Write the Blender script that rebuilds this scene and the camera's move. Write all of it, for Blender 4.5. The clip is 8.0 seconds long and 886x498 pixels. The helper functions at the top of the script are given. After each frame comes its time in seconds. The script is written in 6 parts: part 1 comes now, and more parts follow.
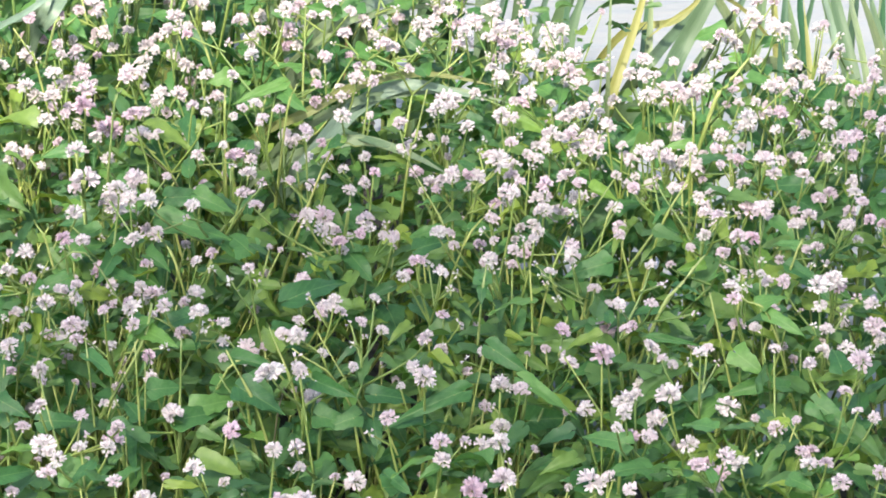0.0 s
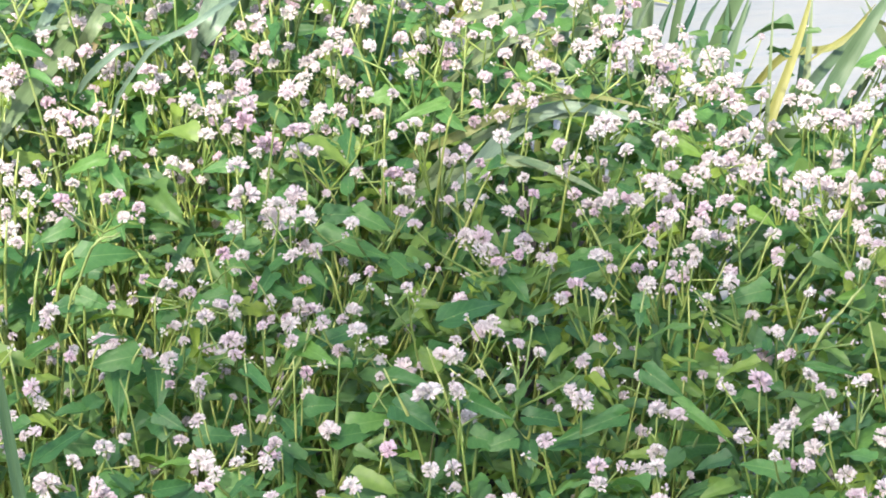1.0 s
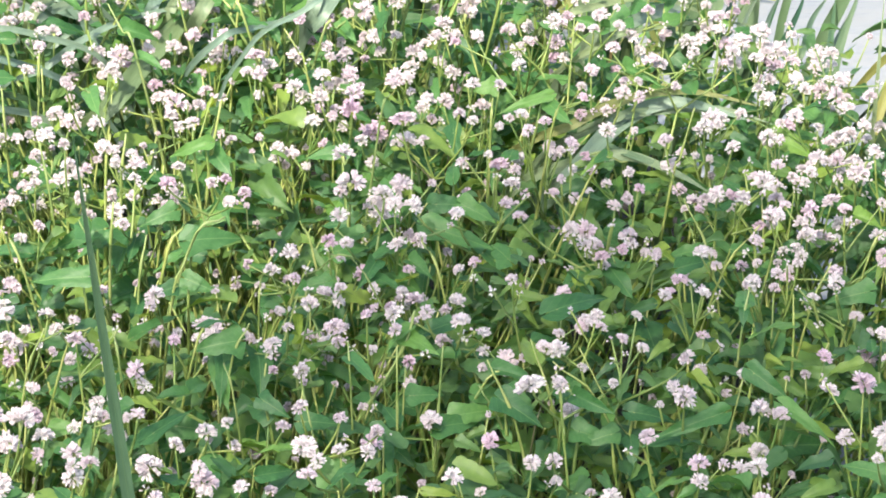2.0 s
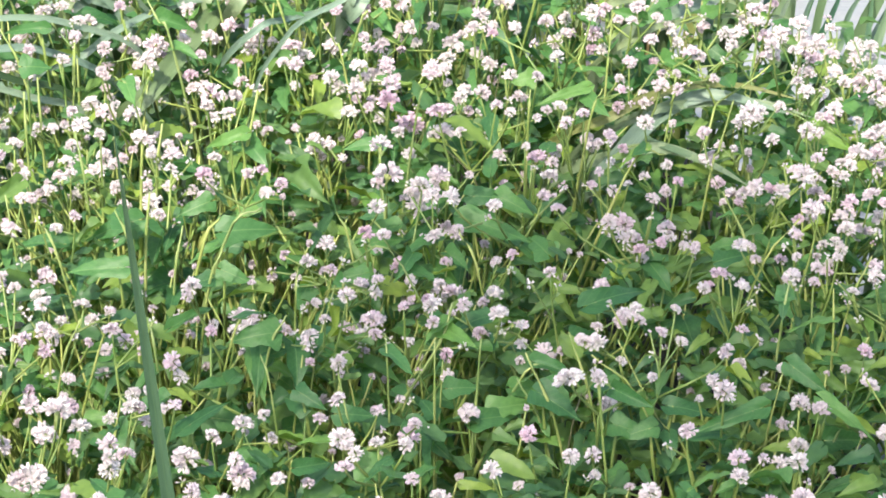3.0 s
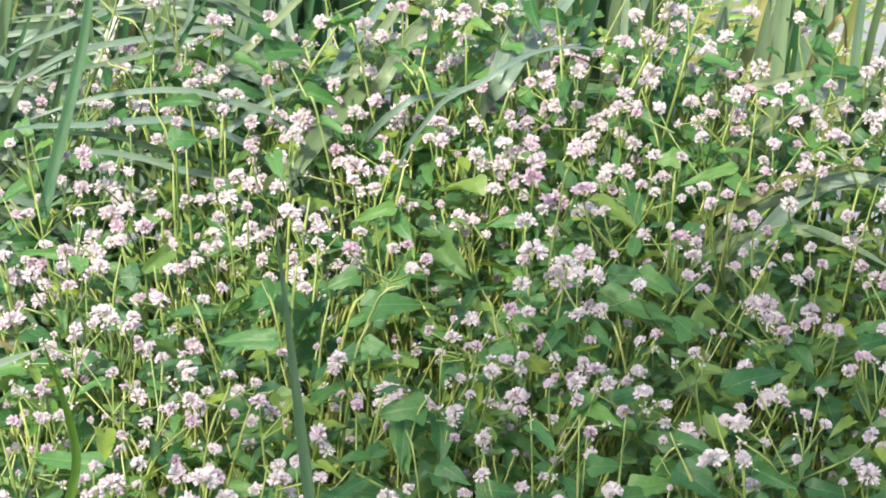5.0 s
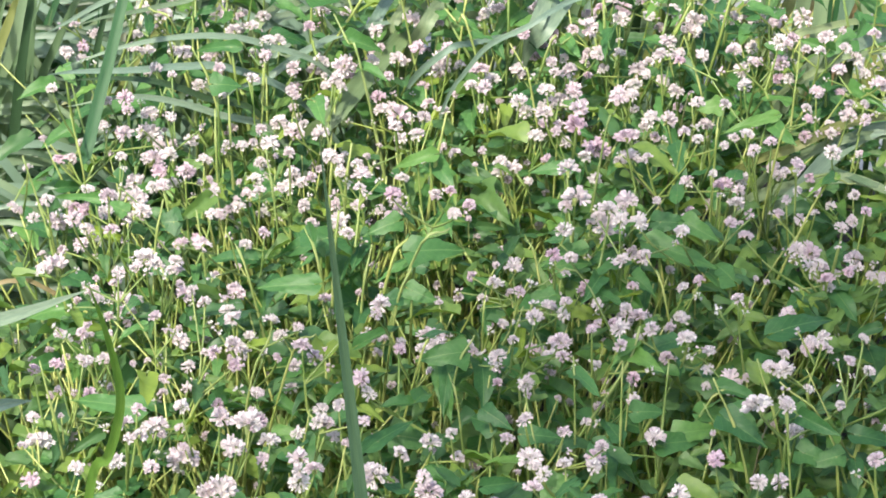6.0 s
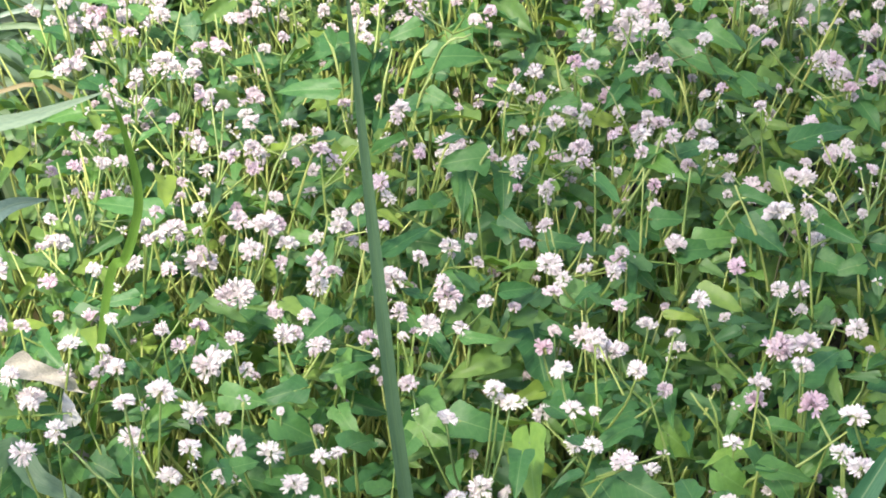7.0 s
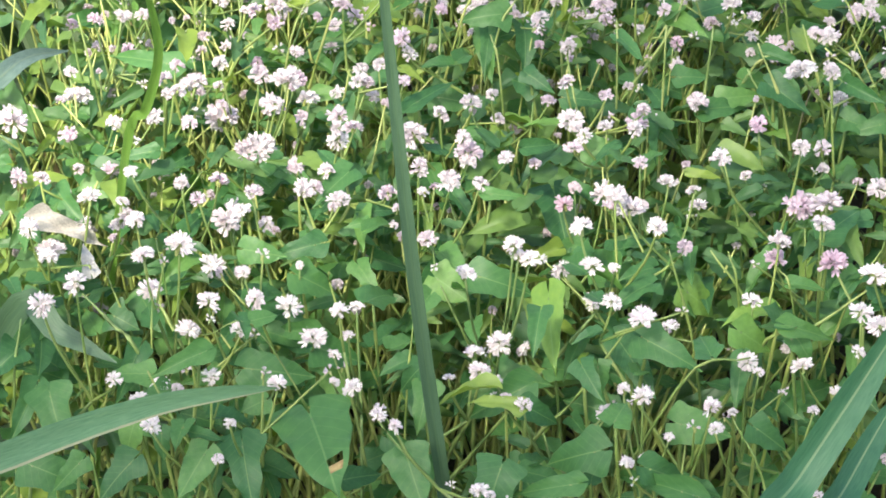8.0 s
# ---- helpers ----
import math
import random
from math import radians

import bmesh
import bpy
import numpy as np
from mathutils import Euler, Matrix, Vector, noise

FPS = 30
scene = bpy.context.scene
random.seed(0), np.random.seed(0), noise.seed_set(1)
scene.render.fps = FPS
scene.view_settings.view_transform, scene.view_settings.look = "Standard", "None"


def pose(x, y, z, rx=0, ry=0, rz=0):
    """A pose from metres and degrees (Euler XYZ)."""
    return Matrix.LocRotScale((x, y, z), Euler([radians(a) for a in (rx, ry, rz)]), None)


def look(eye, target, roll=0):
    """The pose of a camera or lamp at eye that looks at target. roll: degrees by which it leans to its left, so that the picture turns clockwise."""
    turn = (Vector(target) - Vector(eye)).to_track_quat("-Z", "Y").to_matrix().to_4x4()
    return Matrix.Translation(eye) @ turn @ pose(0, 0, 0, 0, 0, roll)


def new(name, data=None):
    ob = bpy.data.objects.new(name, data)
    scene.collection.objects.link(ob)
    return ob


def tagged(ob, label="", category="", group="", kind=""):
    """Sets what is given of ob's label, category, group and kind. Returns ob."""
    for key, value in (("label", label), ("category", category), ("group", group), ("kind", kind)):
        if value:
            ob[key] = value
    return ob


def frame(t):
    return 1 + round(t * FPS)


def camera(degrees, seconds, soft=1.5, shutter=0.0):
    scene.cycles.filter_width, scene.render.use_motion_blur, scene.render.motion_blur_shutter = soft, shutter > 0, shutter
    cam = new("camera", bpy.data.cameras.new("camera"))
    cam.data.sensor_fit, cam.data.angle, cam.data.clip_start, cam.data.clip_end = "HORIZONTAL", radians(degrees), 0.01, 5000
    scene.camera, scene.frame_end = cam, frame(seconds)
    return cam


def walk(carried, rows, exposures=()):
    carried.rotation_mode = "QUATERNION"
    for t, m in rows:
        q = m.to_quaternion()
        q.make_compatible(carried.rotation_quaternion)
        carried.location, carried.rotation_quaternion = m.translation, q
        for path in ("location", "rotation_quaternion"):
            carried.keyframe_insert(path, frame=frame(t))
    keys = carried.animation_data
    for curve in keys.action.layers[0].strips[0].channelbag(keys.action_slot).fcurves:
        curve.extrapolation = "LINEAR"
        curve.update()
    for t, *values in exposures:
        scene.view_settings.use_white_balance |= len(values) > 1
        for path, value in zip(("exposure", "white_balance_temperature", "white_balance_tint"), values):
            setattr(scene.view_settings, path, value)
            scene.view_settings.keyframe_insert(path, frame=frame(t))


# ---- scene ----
cam = camera(16.0, 8.0, 1.8)
ROWS = [
    (0.0, 0.0512, -0.0176, 1.5953, 60.456, 0.229, -5.884),
    (0.1, 0.0503, -0.0172, 1.5951, 60.505, 0.196, -5.677),
    (0.3, 0.0485, -0.0164, 1.5948, 60.643, 0.130, -5.418),
    (0.5, 0.0467, -0.0156, 1.5945, 60.808, 0.063, -4.813),
    (0.6, 0.0442, -0.0154, 1.5957, 60.790, 0.121, -4.497),
    (0.7, 0.0417, -0.0152, 1.5968, 60.787, 0.179, -3.783),
    (0.9, 0.0366, -0.0149, 1.5991, 60.762, 0.294, -3.441),
    (1.0, 0.0341, -0.0147, 1.6003, 60.736, 0.352, -3.141),
    (1.1, 0.0312, -0.0147, 1.6006, 60.728, 0.270, -2.918),
    (1.3, 0.0252, -0.0147, 1.6012, 60.725, 0.104, -2.523),
    (1.4, 0.0223, -0.0147, 1.6015, 60.726, 0.022, -2.338),
    (1.5, 0.0193, -0.0147, 1.6019, 60.715, -0.061, -1.910),
    (1.7, 0.0196, -0.0145, 1.6031, 60.606, -0.184, -1.300),
    (2.8, 0.0108, -0.0042, 1.5966, 60.458, -0.209, -0.847),
    (3.0, 0.0091, -0.0023, 1.5954, 60.400, -0.214, -0.571),
    (3.4, 0.0019, -0.0009, 1.5990, 60.033, -0.043, -0.258),
    (3.5, 0.0001, -0.0006, 1.6000, 59.998, -0.001, -0.002),
    (3.6, -0.0010, -0.0024, 1.6014, 59.976, -0.012, 0.192),
    (3.7, -0.0020, -0.0041, 1.6028, 60.330, -0.023, 0.465),
    (3.8, -0.0031, -0.0059, 1.6041, 60.930, -0.034, 0.669),
    (4.0, -0.0052, -0.0095, 1.6069, 61.701, -0.056, 0.944),
    (4.1, -0.0062, -0.0110, 1.6076, 61.873, -0.119, 1.107),
    (4.2, -0.0073, -0.0125, 1.6082, 61.946, -0.183, 1.236),
    (5.3, -0.0135, -0.0124, 1.6006, 61.497, 0.002, 1.932),
    (5.5, -0.0146, -0.0123, 1.5992, 61.295, 0.035, 2.059),
    (6.0, -0.0209, -0.0146, 1.5918, 61.018, -0.044, 2.387),
    (6.1, -0.0210, -0.0146, 1.5893, 60.909, -0.121, 2.519),
    (6.2, -0.0211, -0.0145, 1.5868, 60.773, -0.198, 2.623),
    (6.3, -0.0212, -0.0145, 1.5843, 60.233, -0.275, 2.654),
    (6.4, -0.0212, -0.0145, 1.5818, 59.909, -0.352, 2.660),
    (6.5, -0.0213, -0.0145, 1.5793, 59.493, -0.428, 2.690),
    (6.6, -0.0218, -0.0135, 1.5777, 59.182, -0.400, 2.660),
    (6.8, -0.0227, -0.0114, 1.5747, 58.458, -0.344, 2.705),
    (6.9, -0.0232, -0.0104, 1.5731, 58.219, -0.316, 2.803),
    (7.0, -0.0236, -0.0093, 1.5716, 57.857, -0.288, 2.875),
    (7.1, -0.0236, -0.0090, 1.5698, 57.597, -0.275, 2.952),
    (7.3, -0.0236, -0.0082, 1.5661, 57.010, -0.247, 3.197),
    (7.4, -0.0235, -0.0078, 1.5643, 56.742, -0.233, 3.298),
    (7.5, -0.0235, -0.0074, 1.5625, 56.367, -0.220, 3.362),
    (7.7, -0.0220, -0.0081, 1.5630, 55.870, -0.303, 3.446),
    (8.0, -0.0199, -0.0093, 1.5638, 55.417, -0.428, 3.528),
]
EXPOSURES = [(0.0, 1.17), (3.5, 1.19), (4.2, 0.99), (5.5, 0.91), (6.5, 1.03), (7.0, 1.14), (8.0, 1.29)]
walk(cam, [(row[0], pose(*row[1:])) for row in ROWS], EXPOSURES)

# ---- light: hazy sun and open sky ----
SUN_EL, SUN_AZ = 52.0, 205.0          # height; compass bearing with +y as north
world = bpy.data.worlds.new("sky")
scene.world = world
world.use_nodes = True
wn = world.node_tree
sky = wn.nodes.new("ShaderNodeTexSky")
sky.sky_type, sky.sun_disc = "NISHITA", False
sky.sun_elevation, sky.sun_rotation = radians(SUN_EL), radians(SUN_AZ)
sky.air_density, sky.dust_density = 1.0, 3.0
background = wn.nodes["Background"]
background.inputs["Strength"].default_value = 0.15
wn.links.new(sky.outputs["Color"], background.inputs["Color"])
sun_data = bpy.data.lights.new("sun", "SUN")
sun_data.energy, sun_data.angle, sun_data.color = 3.5, radians(1.6), (1.0, 0.91, 0.775)
sun = new("sun", sun_data)
toward = Vector((math.sin(radians(SUN_AZ)) * math.cos(radians(SUN_EL)), math.cos(radians(SUN_AZ)) * math.cos(radians(SUN_EL)), math.sin(radians(SUN_EL))))
sun.matrix_world = look(toward * 20, (0, 0, 0))


# ---- materials ----
def material(name):
    m = bpy.data.materials.new(name)
    m.use_nodes = True
    m.node_tree.nodes.clear()
    return m, m.node_tree.nodes, m.node_tree.links


def ramp(nodes, stops):
    r = nodes.new("ShaderNodeValToRGB")
    while len(r.color_ramp.elements) < len(stops):
        r.color_ramp.elements.new(0.5)
    for e, (p, c) in zip(r.color_ramp.elements, stops):
        e.position, e.color = p, (*c, 1)
    return r


def mixed(nodes, links, kind, factor, a, b):
    m = nodes.new("ShaderNodeMix")
    m.data_type, m.blend_type = "RGBA", kind
    if isinstance(factor, float):
        m.inputs[0].default_value = factor
    else:
        links.new(factor, m.inputs[0])
    for socket, value in ((m.inputs[6], a), (m.inputs[7], b)):
        if isinstance(value, tuple):
            socket.default_value = (*value, 1)
        else:
            links.new(value, socket)
    return m.outputs[2]


def number(nodes, links, op, a, b=0.0):
    m = nodes.new("ShaderNodeMath")
    m.operation = op
    for socket, value in ((m.inputs[0], a), (m.inputs[1], b)):
        if isinstance(value, float):
            socket.default_value = value
        else:
            links.new(value, socket)
    return m.outputs[0]


def grain(nodes, links, scale, detail=4.0, coords="Object", stretch=None):
    co = nodes.new("ShaderNodeTexCoord").outputs[coords]
    if stretch:
        mp = nodes.new("ShaderNodeMapping")
        mp.inputs["Scale"].default_value = stretch
        links.new(co, mp.inputs["Vector"])
        co = mp.outputs[0]
    n = nodes.new("ShaderNodeTexNoise")
    n.inputs["Scale"].default_value, n.inputs["Detail"].default_value = scale, detail
    links.new(co, n.inputs["Vector"])
    return n.outputs["Fac"]


def thin_sheet(nodes, links, colour, through_colour, share, rough, bump=None, spec=0.5):
    """A leaf or petal: glossy above, letting light through."""
    p = nodes.new("ShaderNodeBsdfPrincipled")
    links.new(colour, p.inputs["Base Color"])
    p.inputs["Roughness"].default_value = rough
    p.inputs["Specular IOR Level"].default_value = spec
    tr = nodes.new("ShaderNodeBsdfTranslucent")
    links.new(through_colour, tr.inputs["Color"])
    if bump is not None:
        links.new(bump, p.inputs["Normal"])
    mix = nodes.new("ShaderNodeMixShader")
    mix.inputs[0].default_value = share
    links.new(p.outputs[0], mix.inputs[1])
    links.new(tr.outputs[0], mix.inputs[2])
    out = nodes.new("ShaderNodeOutputMaterial")
    links.new(mix.outputs[0], out.inputs["Surface"])


def leaf_material(name, per_island=False):
    m, n, l = material(name)
    if per_island:
        chance = n.new("ShaderNodeNewGeometry").outputs["Random Per Island"]
    else:
        chance = n.new("ShaderNodeObjectInfo").outputs["Random"]
    cool = [(0.0, (0.042, 0.132, 0.048)), (0.45, (0.064, 0.174, 0.056)), (0.85, (0.092, 0.220, 0.066)), (0.97, (0.122, 0.256, 0.064)), (1.0, (0.17, 0.30, 0.06))]
    warm = [(0.0, (0.050, 0.130, 0.058)), (0.4, (0.086, 0.182, 0.064)), (0.75, (0.134, 0.236, 0.064)), (0.93, (0.190, 0.288, 0.062)), (1.0, (0.23, 0.33, 0.06))]
    tone = ramp(n, warm if per_island else cool)
    l.new(chance, tone.inputs[0])
    mottle = grain(n, l, 9.0 if not per_island else 160.0, 5.0)
    base = mixed(n, l, "MULTIPLY", 0.50, tone.outputs[0], ramp_of(n, l, mottle, [(0.3, (0.70, 0.76, 0.74)), (0.7, (1.22, 1.14, 1.05))]))
    relief = mottle
    if not per_island:
        # midrib and slanted side veins in the leaf's own plane
        sep = n.new("ShaderNodeSeparateXYZ")
        l.new(n.new("ShaderNodeTexCoord").outputs["Object"], sep.inputs[0])
        side = number(n, l, "ABSOLUTE", sep.outputs["X"])
        rib = number(n, l, "LESS_THAN", side, 0.010)
        slant = number(n, l, "SUBTRACT", sep.outputs["Y"], number(n, l, "MULTIPLY", side, 0.8))
        wave = number(n, l, "SINE", number(n, l, "MULTIPLY", slant, 44.0))
        vein = number(n, l, "GREATER_THAN", wave, 0.955)
        mark = number(n, l, "MAXIMUM", number(n, l, "MULTIPLY", rib, 0.42), number(n, l, "MULTIPLY", vein, 0.13))
        base = mixed(n, l, "MIX", mark, base, (0.20, 0.34, 0.12))
        relief = number(n, l, "ADD", number(n, l, "MULTIPLY", wave, 0.03), mottle)
        spots = grain(n, l, 4.0, 3.0)
        base = mixed(n, l, "MIX", ramp_of(n, l, spots, [(0.72, (0, 0, 0)), (0.80, (0.5, 0.5, 0.5))]), base, (0.22, 0.20, 0.06))
    glow = mixed(n, l, "MULTIPLY", 1.0, base, (2.6, 2.3, 0.9))
    b = n.new("ShaderNodeBump")
    b.inputs["Strength"].default_value, b.inputs["Distance"].default_value = 0.22, 0.002
    l.new(relief, b.inputs["Height"])
    thin_sheet(n, l, base, glow, 0.30 if per_island else 0.25, 0.44, b.outputs[0], 0.36 if per_island else 0.32)
    return m


def ramp_of(nodes, links, value, stops):
    r = ramp(nodes, stops)
    links.new(value, r.inputs[0])
    return r.outputs[0]


def petal_material(name, kind):
    """White to pale lilac petals, deeper pink towards their tips."""
    m, n, l = material(name)
    info = n.new("ShaderNodeObjectInfo").outputs["Random"]
    isle = n.new("ShaderNodeNewGeometry").outputs["Random Per Island"]
    pale = [(0.0, (0.90, 0.885, 0.83)), (0.5, (0.89, 0.865, 0.82)), (1.0, (0.86, 0.80, 0.80))]
    head = ramp_of(n, l, info, pale if kind == "floret" else [(0.0, (0.78, 0.765, 0.725)), (0.5, (0.755, 0.72, 0.695)), (0.85, (0.73, 0.655, 0.675)), (1.0, (0.69, 0.55, 0.615))])
    one = ramp_of(n, l, isle, [(0.0, (0.90, 0.82, 0.88)), (0.45, (1.0, 0.98, 1.0)), (1.0, (1.04, 1.04, 1.04))])
    base = mixed(n, l, "MULTIPLY", 1.0, head, one)
    place = n.new("ShaderNodeTexCoord").outputs["Object"]
    if kind == "floret":
        sep = n.new("ShaderNodeSeparateXYZ")
        l.new(place, sep.inputs[0])
        far = sep.outputs["Z"]
        span = [(0.55, (0, 0, 0)), (1.0, (0.55, 0.55, 0.55))]
    elif kind == "head":
        reach = n.new("ShaderNodeVectorMath")
        reach.operation = "LENGTH"
        l.new(place, reach.inputs[0])
        far = reach.outputs["Value"]
        span = [(0.36, (0, 0, 0)), (0.56, (0.5, 0.5, 0.5))]
    if kind:
        blush = number(n, l, "MULTIPLY", ramp_of(n, l, far, span), ramp_of(n, l, isle, [(0.35, (0.1, 0.1, 0.1)), (0.8, (1.0, 1.0, 1.0))]))
        base = mixed(n, l, "MIX", blush, base, (0.80, 0.60, 0.70))
    thin_sheet(n, l, base, base, 0.30, 0.55, None, 0.3)
    return m


def plant_material(name, low, high, rough, stretch, share=0.0, scale=30.0, coords="Object"):
    """Stalks, strap leaves and dry leaves: streaks along the length."""
    m, n, l = material(name)
    streak = grain(n, l, scale, 4.0, coords, stretch)
    blot = grain(n, l, 6.0, 4.0)
    base = ramp_of(n, l, streak, [(0.3, low), (0.7, high)])
    base = mixed(n, l, "MULTIPLY", 0.5, base, ramp_of(n, l, blot, [(0.3, (0.7, 0.72, 0.65)), (0.7, (1.15, 1.1, 1.05))]))
    one = ramp_of(n, l, n.new("ShaderNodeObjectInfo").outputs["Random"], [(0.0, (0.8, 0.85, 0.85)), (1.0, (1.2, 1.1, 0.95))])
    base = mixed(n, l, "MULTIPLY", 1.0, base, one)
    b = n.new("ShaderNodeBump")
    b.inputs["Strength"].default_value, b.inputs["Distance"].default_value = 0.3, 0.001
    l.new(streak, b.inputs["Height"])
    glow = mixed(n, l, "MULTIPLY", 1.0, base, (2.0, 1.9, 0.9))
    thin_sheet(n, l, base, glow, share, rough, b.outputs[0])
    return m


LEAF = leaf_material("leaf")
LOW_LEAF = leaf_material("low_leaf", True)
PETAL, FLORET, PETAL_LOOSE = petal_material("petal", "head"), petal_material("floret", "floret"), petal_material("loose_petal", "")
STALK = plant_material("stalk", (0.105, 0.205, 0.050), (0.31, 0.40, 0.13), 0.45, (1, 1, 1))
# lighter, yellower copy of the stalk: sunlight on farther stems put into colour
LIT_STALK = plant_material("lit_stalk", (0.17, 0.265, 0.065), (0.42, 0.49, 0.19), 0.45, (1, 1, 1))
OLD_STALK = plant_material("old_stalk", (0.06, 0.07, 0.04), (0.12, 0.13, 0.07), 0.5, (1, 1, 1))
CALYX = plant_material("calyx", (0.20, 0.30, 0.08), (0.40, 0.44, 0.20), 0.5, (1, 1, 1))
STRAP = {
    "green": plant_material("strap_green", (0.118, 0.196, 0.104), (0.165, 0.252, 0.140), 0.48, (0.32, 0.10, 1.0), 0.2, coords="UV"),
    "teal": plant_material("strap_blue_green", (0.165, 0.260, 0.205), (0.265, 0.370, 0.295), 0.42, (0.32, 0.10, 1.0), 0.2, coords="UV"),
    "pale": plant_material("strap_pale", (0.17, 0.255, 0.150), (0.28, 0.370, 0.240), 0.46, (0.32, 0.10, 1.0), 0.25, coords="UV"),
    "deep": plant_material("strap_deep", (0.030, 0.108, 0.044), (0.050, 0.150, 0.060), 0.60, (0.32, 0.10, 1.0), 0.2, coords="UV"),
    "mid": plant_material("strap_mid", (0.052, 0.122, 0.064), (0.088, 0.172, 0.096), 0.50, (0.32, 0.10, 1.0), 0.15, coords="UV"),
    # sea green raised in colour to show sunlight that the leaf doesn't get
    "sea": plant_material("strap_sea_lit", (0.11, 0.26, 0.13), (0.19, 0.36, 0.19), 0.50, (0.32, 0.10, 1.0), 0.2, coords="UV"),
    "fresh": plant_material("strap_fresh", (0.060, 0.200, 0.095), (0.105, 0.275, 0.130), 0.48, (0.32, 0.10, 1.0), 0.2, coords="UV"),
    "margin": plant_material("strap_margin", (0.34, 0.37, 0.20), (0.55, 0.53, 0.33), 0.6, (0.32, 0.10, 1.0), 0.1, coords="UV"),
    "rib": plant_material("strap_rib", (0.20, 0.34, 0.17), (0.30, 0.44, 0.24), 0.5, (0.32, 0.10, 1.0), 0.2, coords="UV"),
    "lime": plant_material("strap_lime", (0.15, 0.31, 0.06), (0.24, 0.42, 0.10), 0.42, (0.32, 0.10, 1.0), 0.35, coords="UV"),
    # dark green; on the sedge it also carries shade in its colour
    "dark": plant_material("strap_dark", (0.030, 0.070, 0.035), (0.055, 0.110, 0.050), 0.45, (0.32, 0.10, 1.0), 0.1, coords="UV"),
    "yellow": plant_material("strap_yellow", (0.22, 0.26, 0.09), (0.33, 0.35, 0.14), 0.45, (0.32, 0.10, 1.0), 0.3, coords="UV"),
    # near-white colour that paints the glint on a reflecting reed leaf
    "glint": plant_material("strap_glint", (0.62, 0.66, 0.62), (0.80, 0.82, 0.80), 0.5, (0.32, 0.10, 1.0), 0.2, coords="UV"),
    "straw": plant_material("strap_straw", (0.27, 0.21, 0.11), (0.42, 0.35, 0.22), 0.6, (0.32, 0.10, 1.0), 0.2, coords="UV"),
}


def soil_material():
    m, n, l = material("soil")
    p = n.new("ShaderNodeBsdfPrincipled")
    c = ramp_of(n, l, grain(n, l, 14.0, 8.0), [(0.3, (0.012, 0.010, 0.007)), (0.55, (0.030, 0.024, 0.016)), (0.75, (0.08, 0.062, 0.04))])
    moss = ramp_of(n, l, grain(n, l, 1.7, 6.0), [(0.50, (0, 0, 0)), (0.66, (0.5, 0.5, 0.5))])
    green = ramp_of(n, l, grain(n, l, 45.0, 6.0), [(0.3, (0.02, 0.035, 0.010)), (0.7, (0.06, 0.08, 0.025))])
    c = mixed(n, l, "MIX", moss, c, green)
    l.new(c, p.inputs["Base Color"])
    p.inputs["Roughness"].default_value = 0.9
    b = n.new("ShaderNodeBump")
    b.inputs["Distance"].default_value = 0.01
    l.new(grain(n, l, 60.0, 8.0), b.inputs["Height"])
    l.new(b.outputs[0], p.inputs["Normal"])
    l.new(p.outputs[0], n.new("ShaderNodeOutputMaterial").inputs["Surface"])
    return m


def water_material():
    m, n, l = material("water")
    p = n.new("ShaderNodeBsdfPrincipled")
    c = ramp_of(n, l, grain(n, l, 3.0, 6.0), [(0.3, (0.22, 0.235, 0.235)), (0.7, (0.31, 0.32, 0.315))])
    l.new(c, p.inputs["Base Color"])
    p.inputs["Roughness"].default_value = 0.08
    p.inputs["IOR"].default_value = 1.33
    b = n.new("ShaderNodeBump")
    b.inputs["Strength"].default_value, b.inputs["Distance"].default_value = 0.5, 0.01
    l.new(grain(n, l, 14.0, 3.0, "Object", (1.0, 2.6, 1.0)), b.inputs["Height"])
    l.new(b.outputs[0], p.inputs["Normal"])
    l.new(p.outputs[0], n.new("ShaderNodeOutputMaterial").inputs["Surface"])
    return m


BARK = plant_material("bark", (0.07, 0.055, 0.04), (0.17, 0.14, 0.11), 0.85, (1, 1, 0.3))
DRY = plant_material("dry_leaf", (0.31, 0.31, 0.31), (0.52, 0.52, 0.51), 0.8, (1, 1, 1), 0.04)
WITHERED = plant_material("withered", (0.20, 0.13, 0.06), (0.42, 0.34, 0.16), 0.8, (1, 1, 1), 0.1)
SOIL, WATER = soil_material(), water_material()


# ---- building helpers ----
def mesh_of(name, verts, faces, *mats, index=None, smooth=True):
    me = bpy.data.meshes.new(name)
    me.from_pydata([tuple(v) for v in verts], [], faces)
    for m in mats:
        me.materials.append(m)
    if index:
        me.polygons.foreach_set("material_index", index)
    if smooth:
        me.polygons.foreach_set("use_smooth", [True] * len(me.polygons))
    me.update()
    return me


def part(name, me, parent, m=None, label=""):
    ob = new(name, me)
    ob.parent = parent
    if m is not None:
        ob.matrix_basis = m
    return tagged(ob, label) if label else ob


def thing(name, at, label, category, group=""):
    ob = new(name)
    ob.empty_display_size = 0.02
    ob.location = at
    return tagged(ob, label, category, group)


def smooth_line(points, steps):
    """Catmull-Rom through the points."""
    pts = [Vector(p) for p in points]
    pts = [2 * pts[0] - pts[1], *pts, 2 * pts[-1] - pts[-2]]
    out = []
    for i in range(1, len(pts) - 2):
        a, b, c, d = pts[i - 1:i + 3]
        for k in range(steps):
            t = k / steps
            out.append(0.5 * (2 * b + (c - a) * t + (2 * a - 5 * b + 4 * c - d) * t * t + (3 * b - a - 3 * c + d) * t ** 3))
    return out + [pts[-2]]


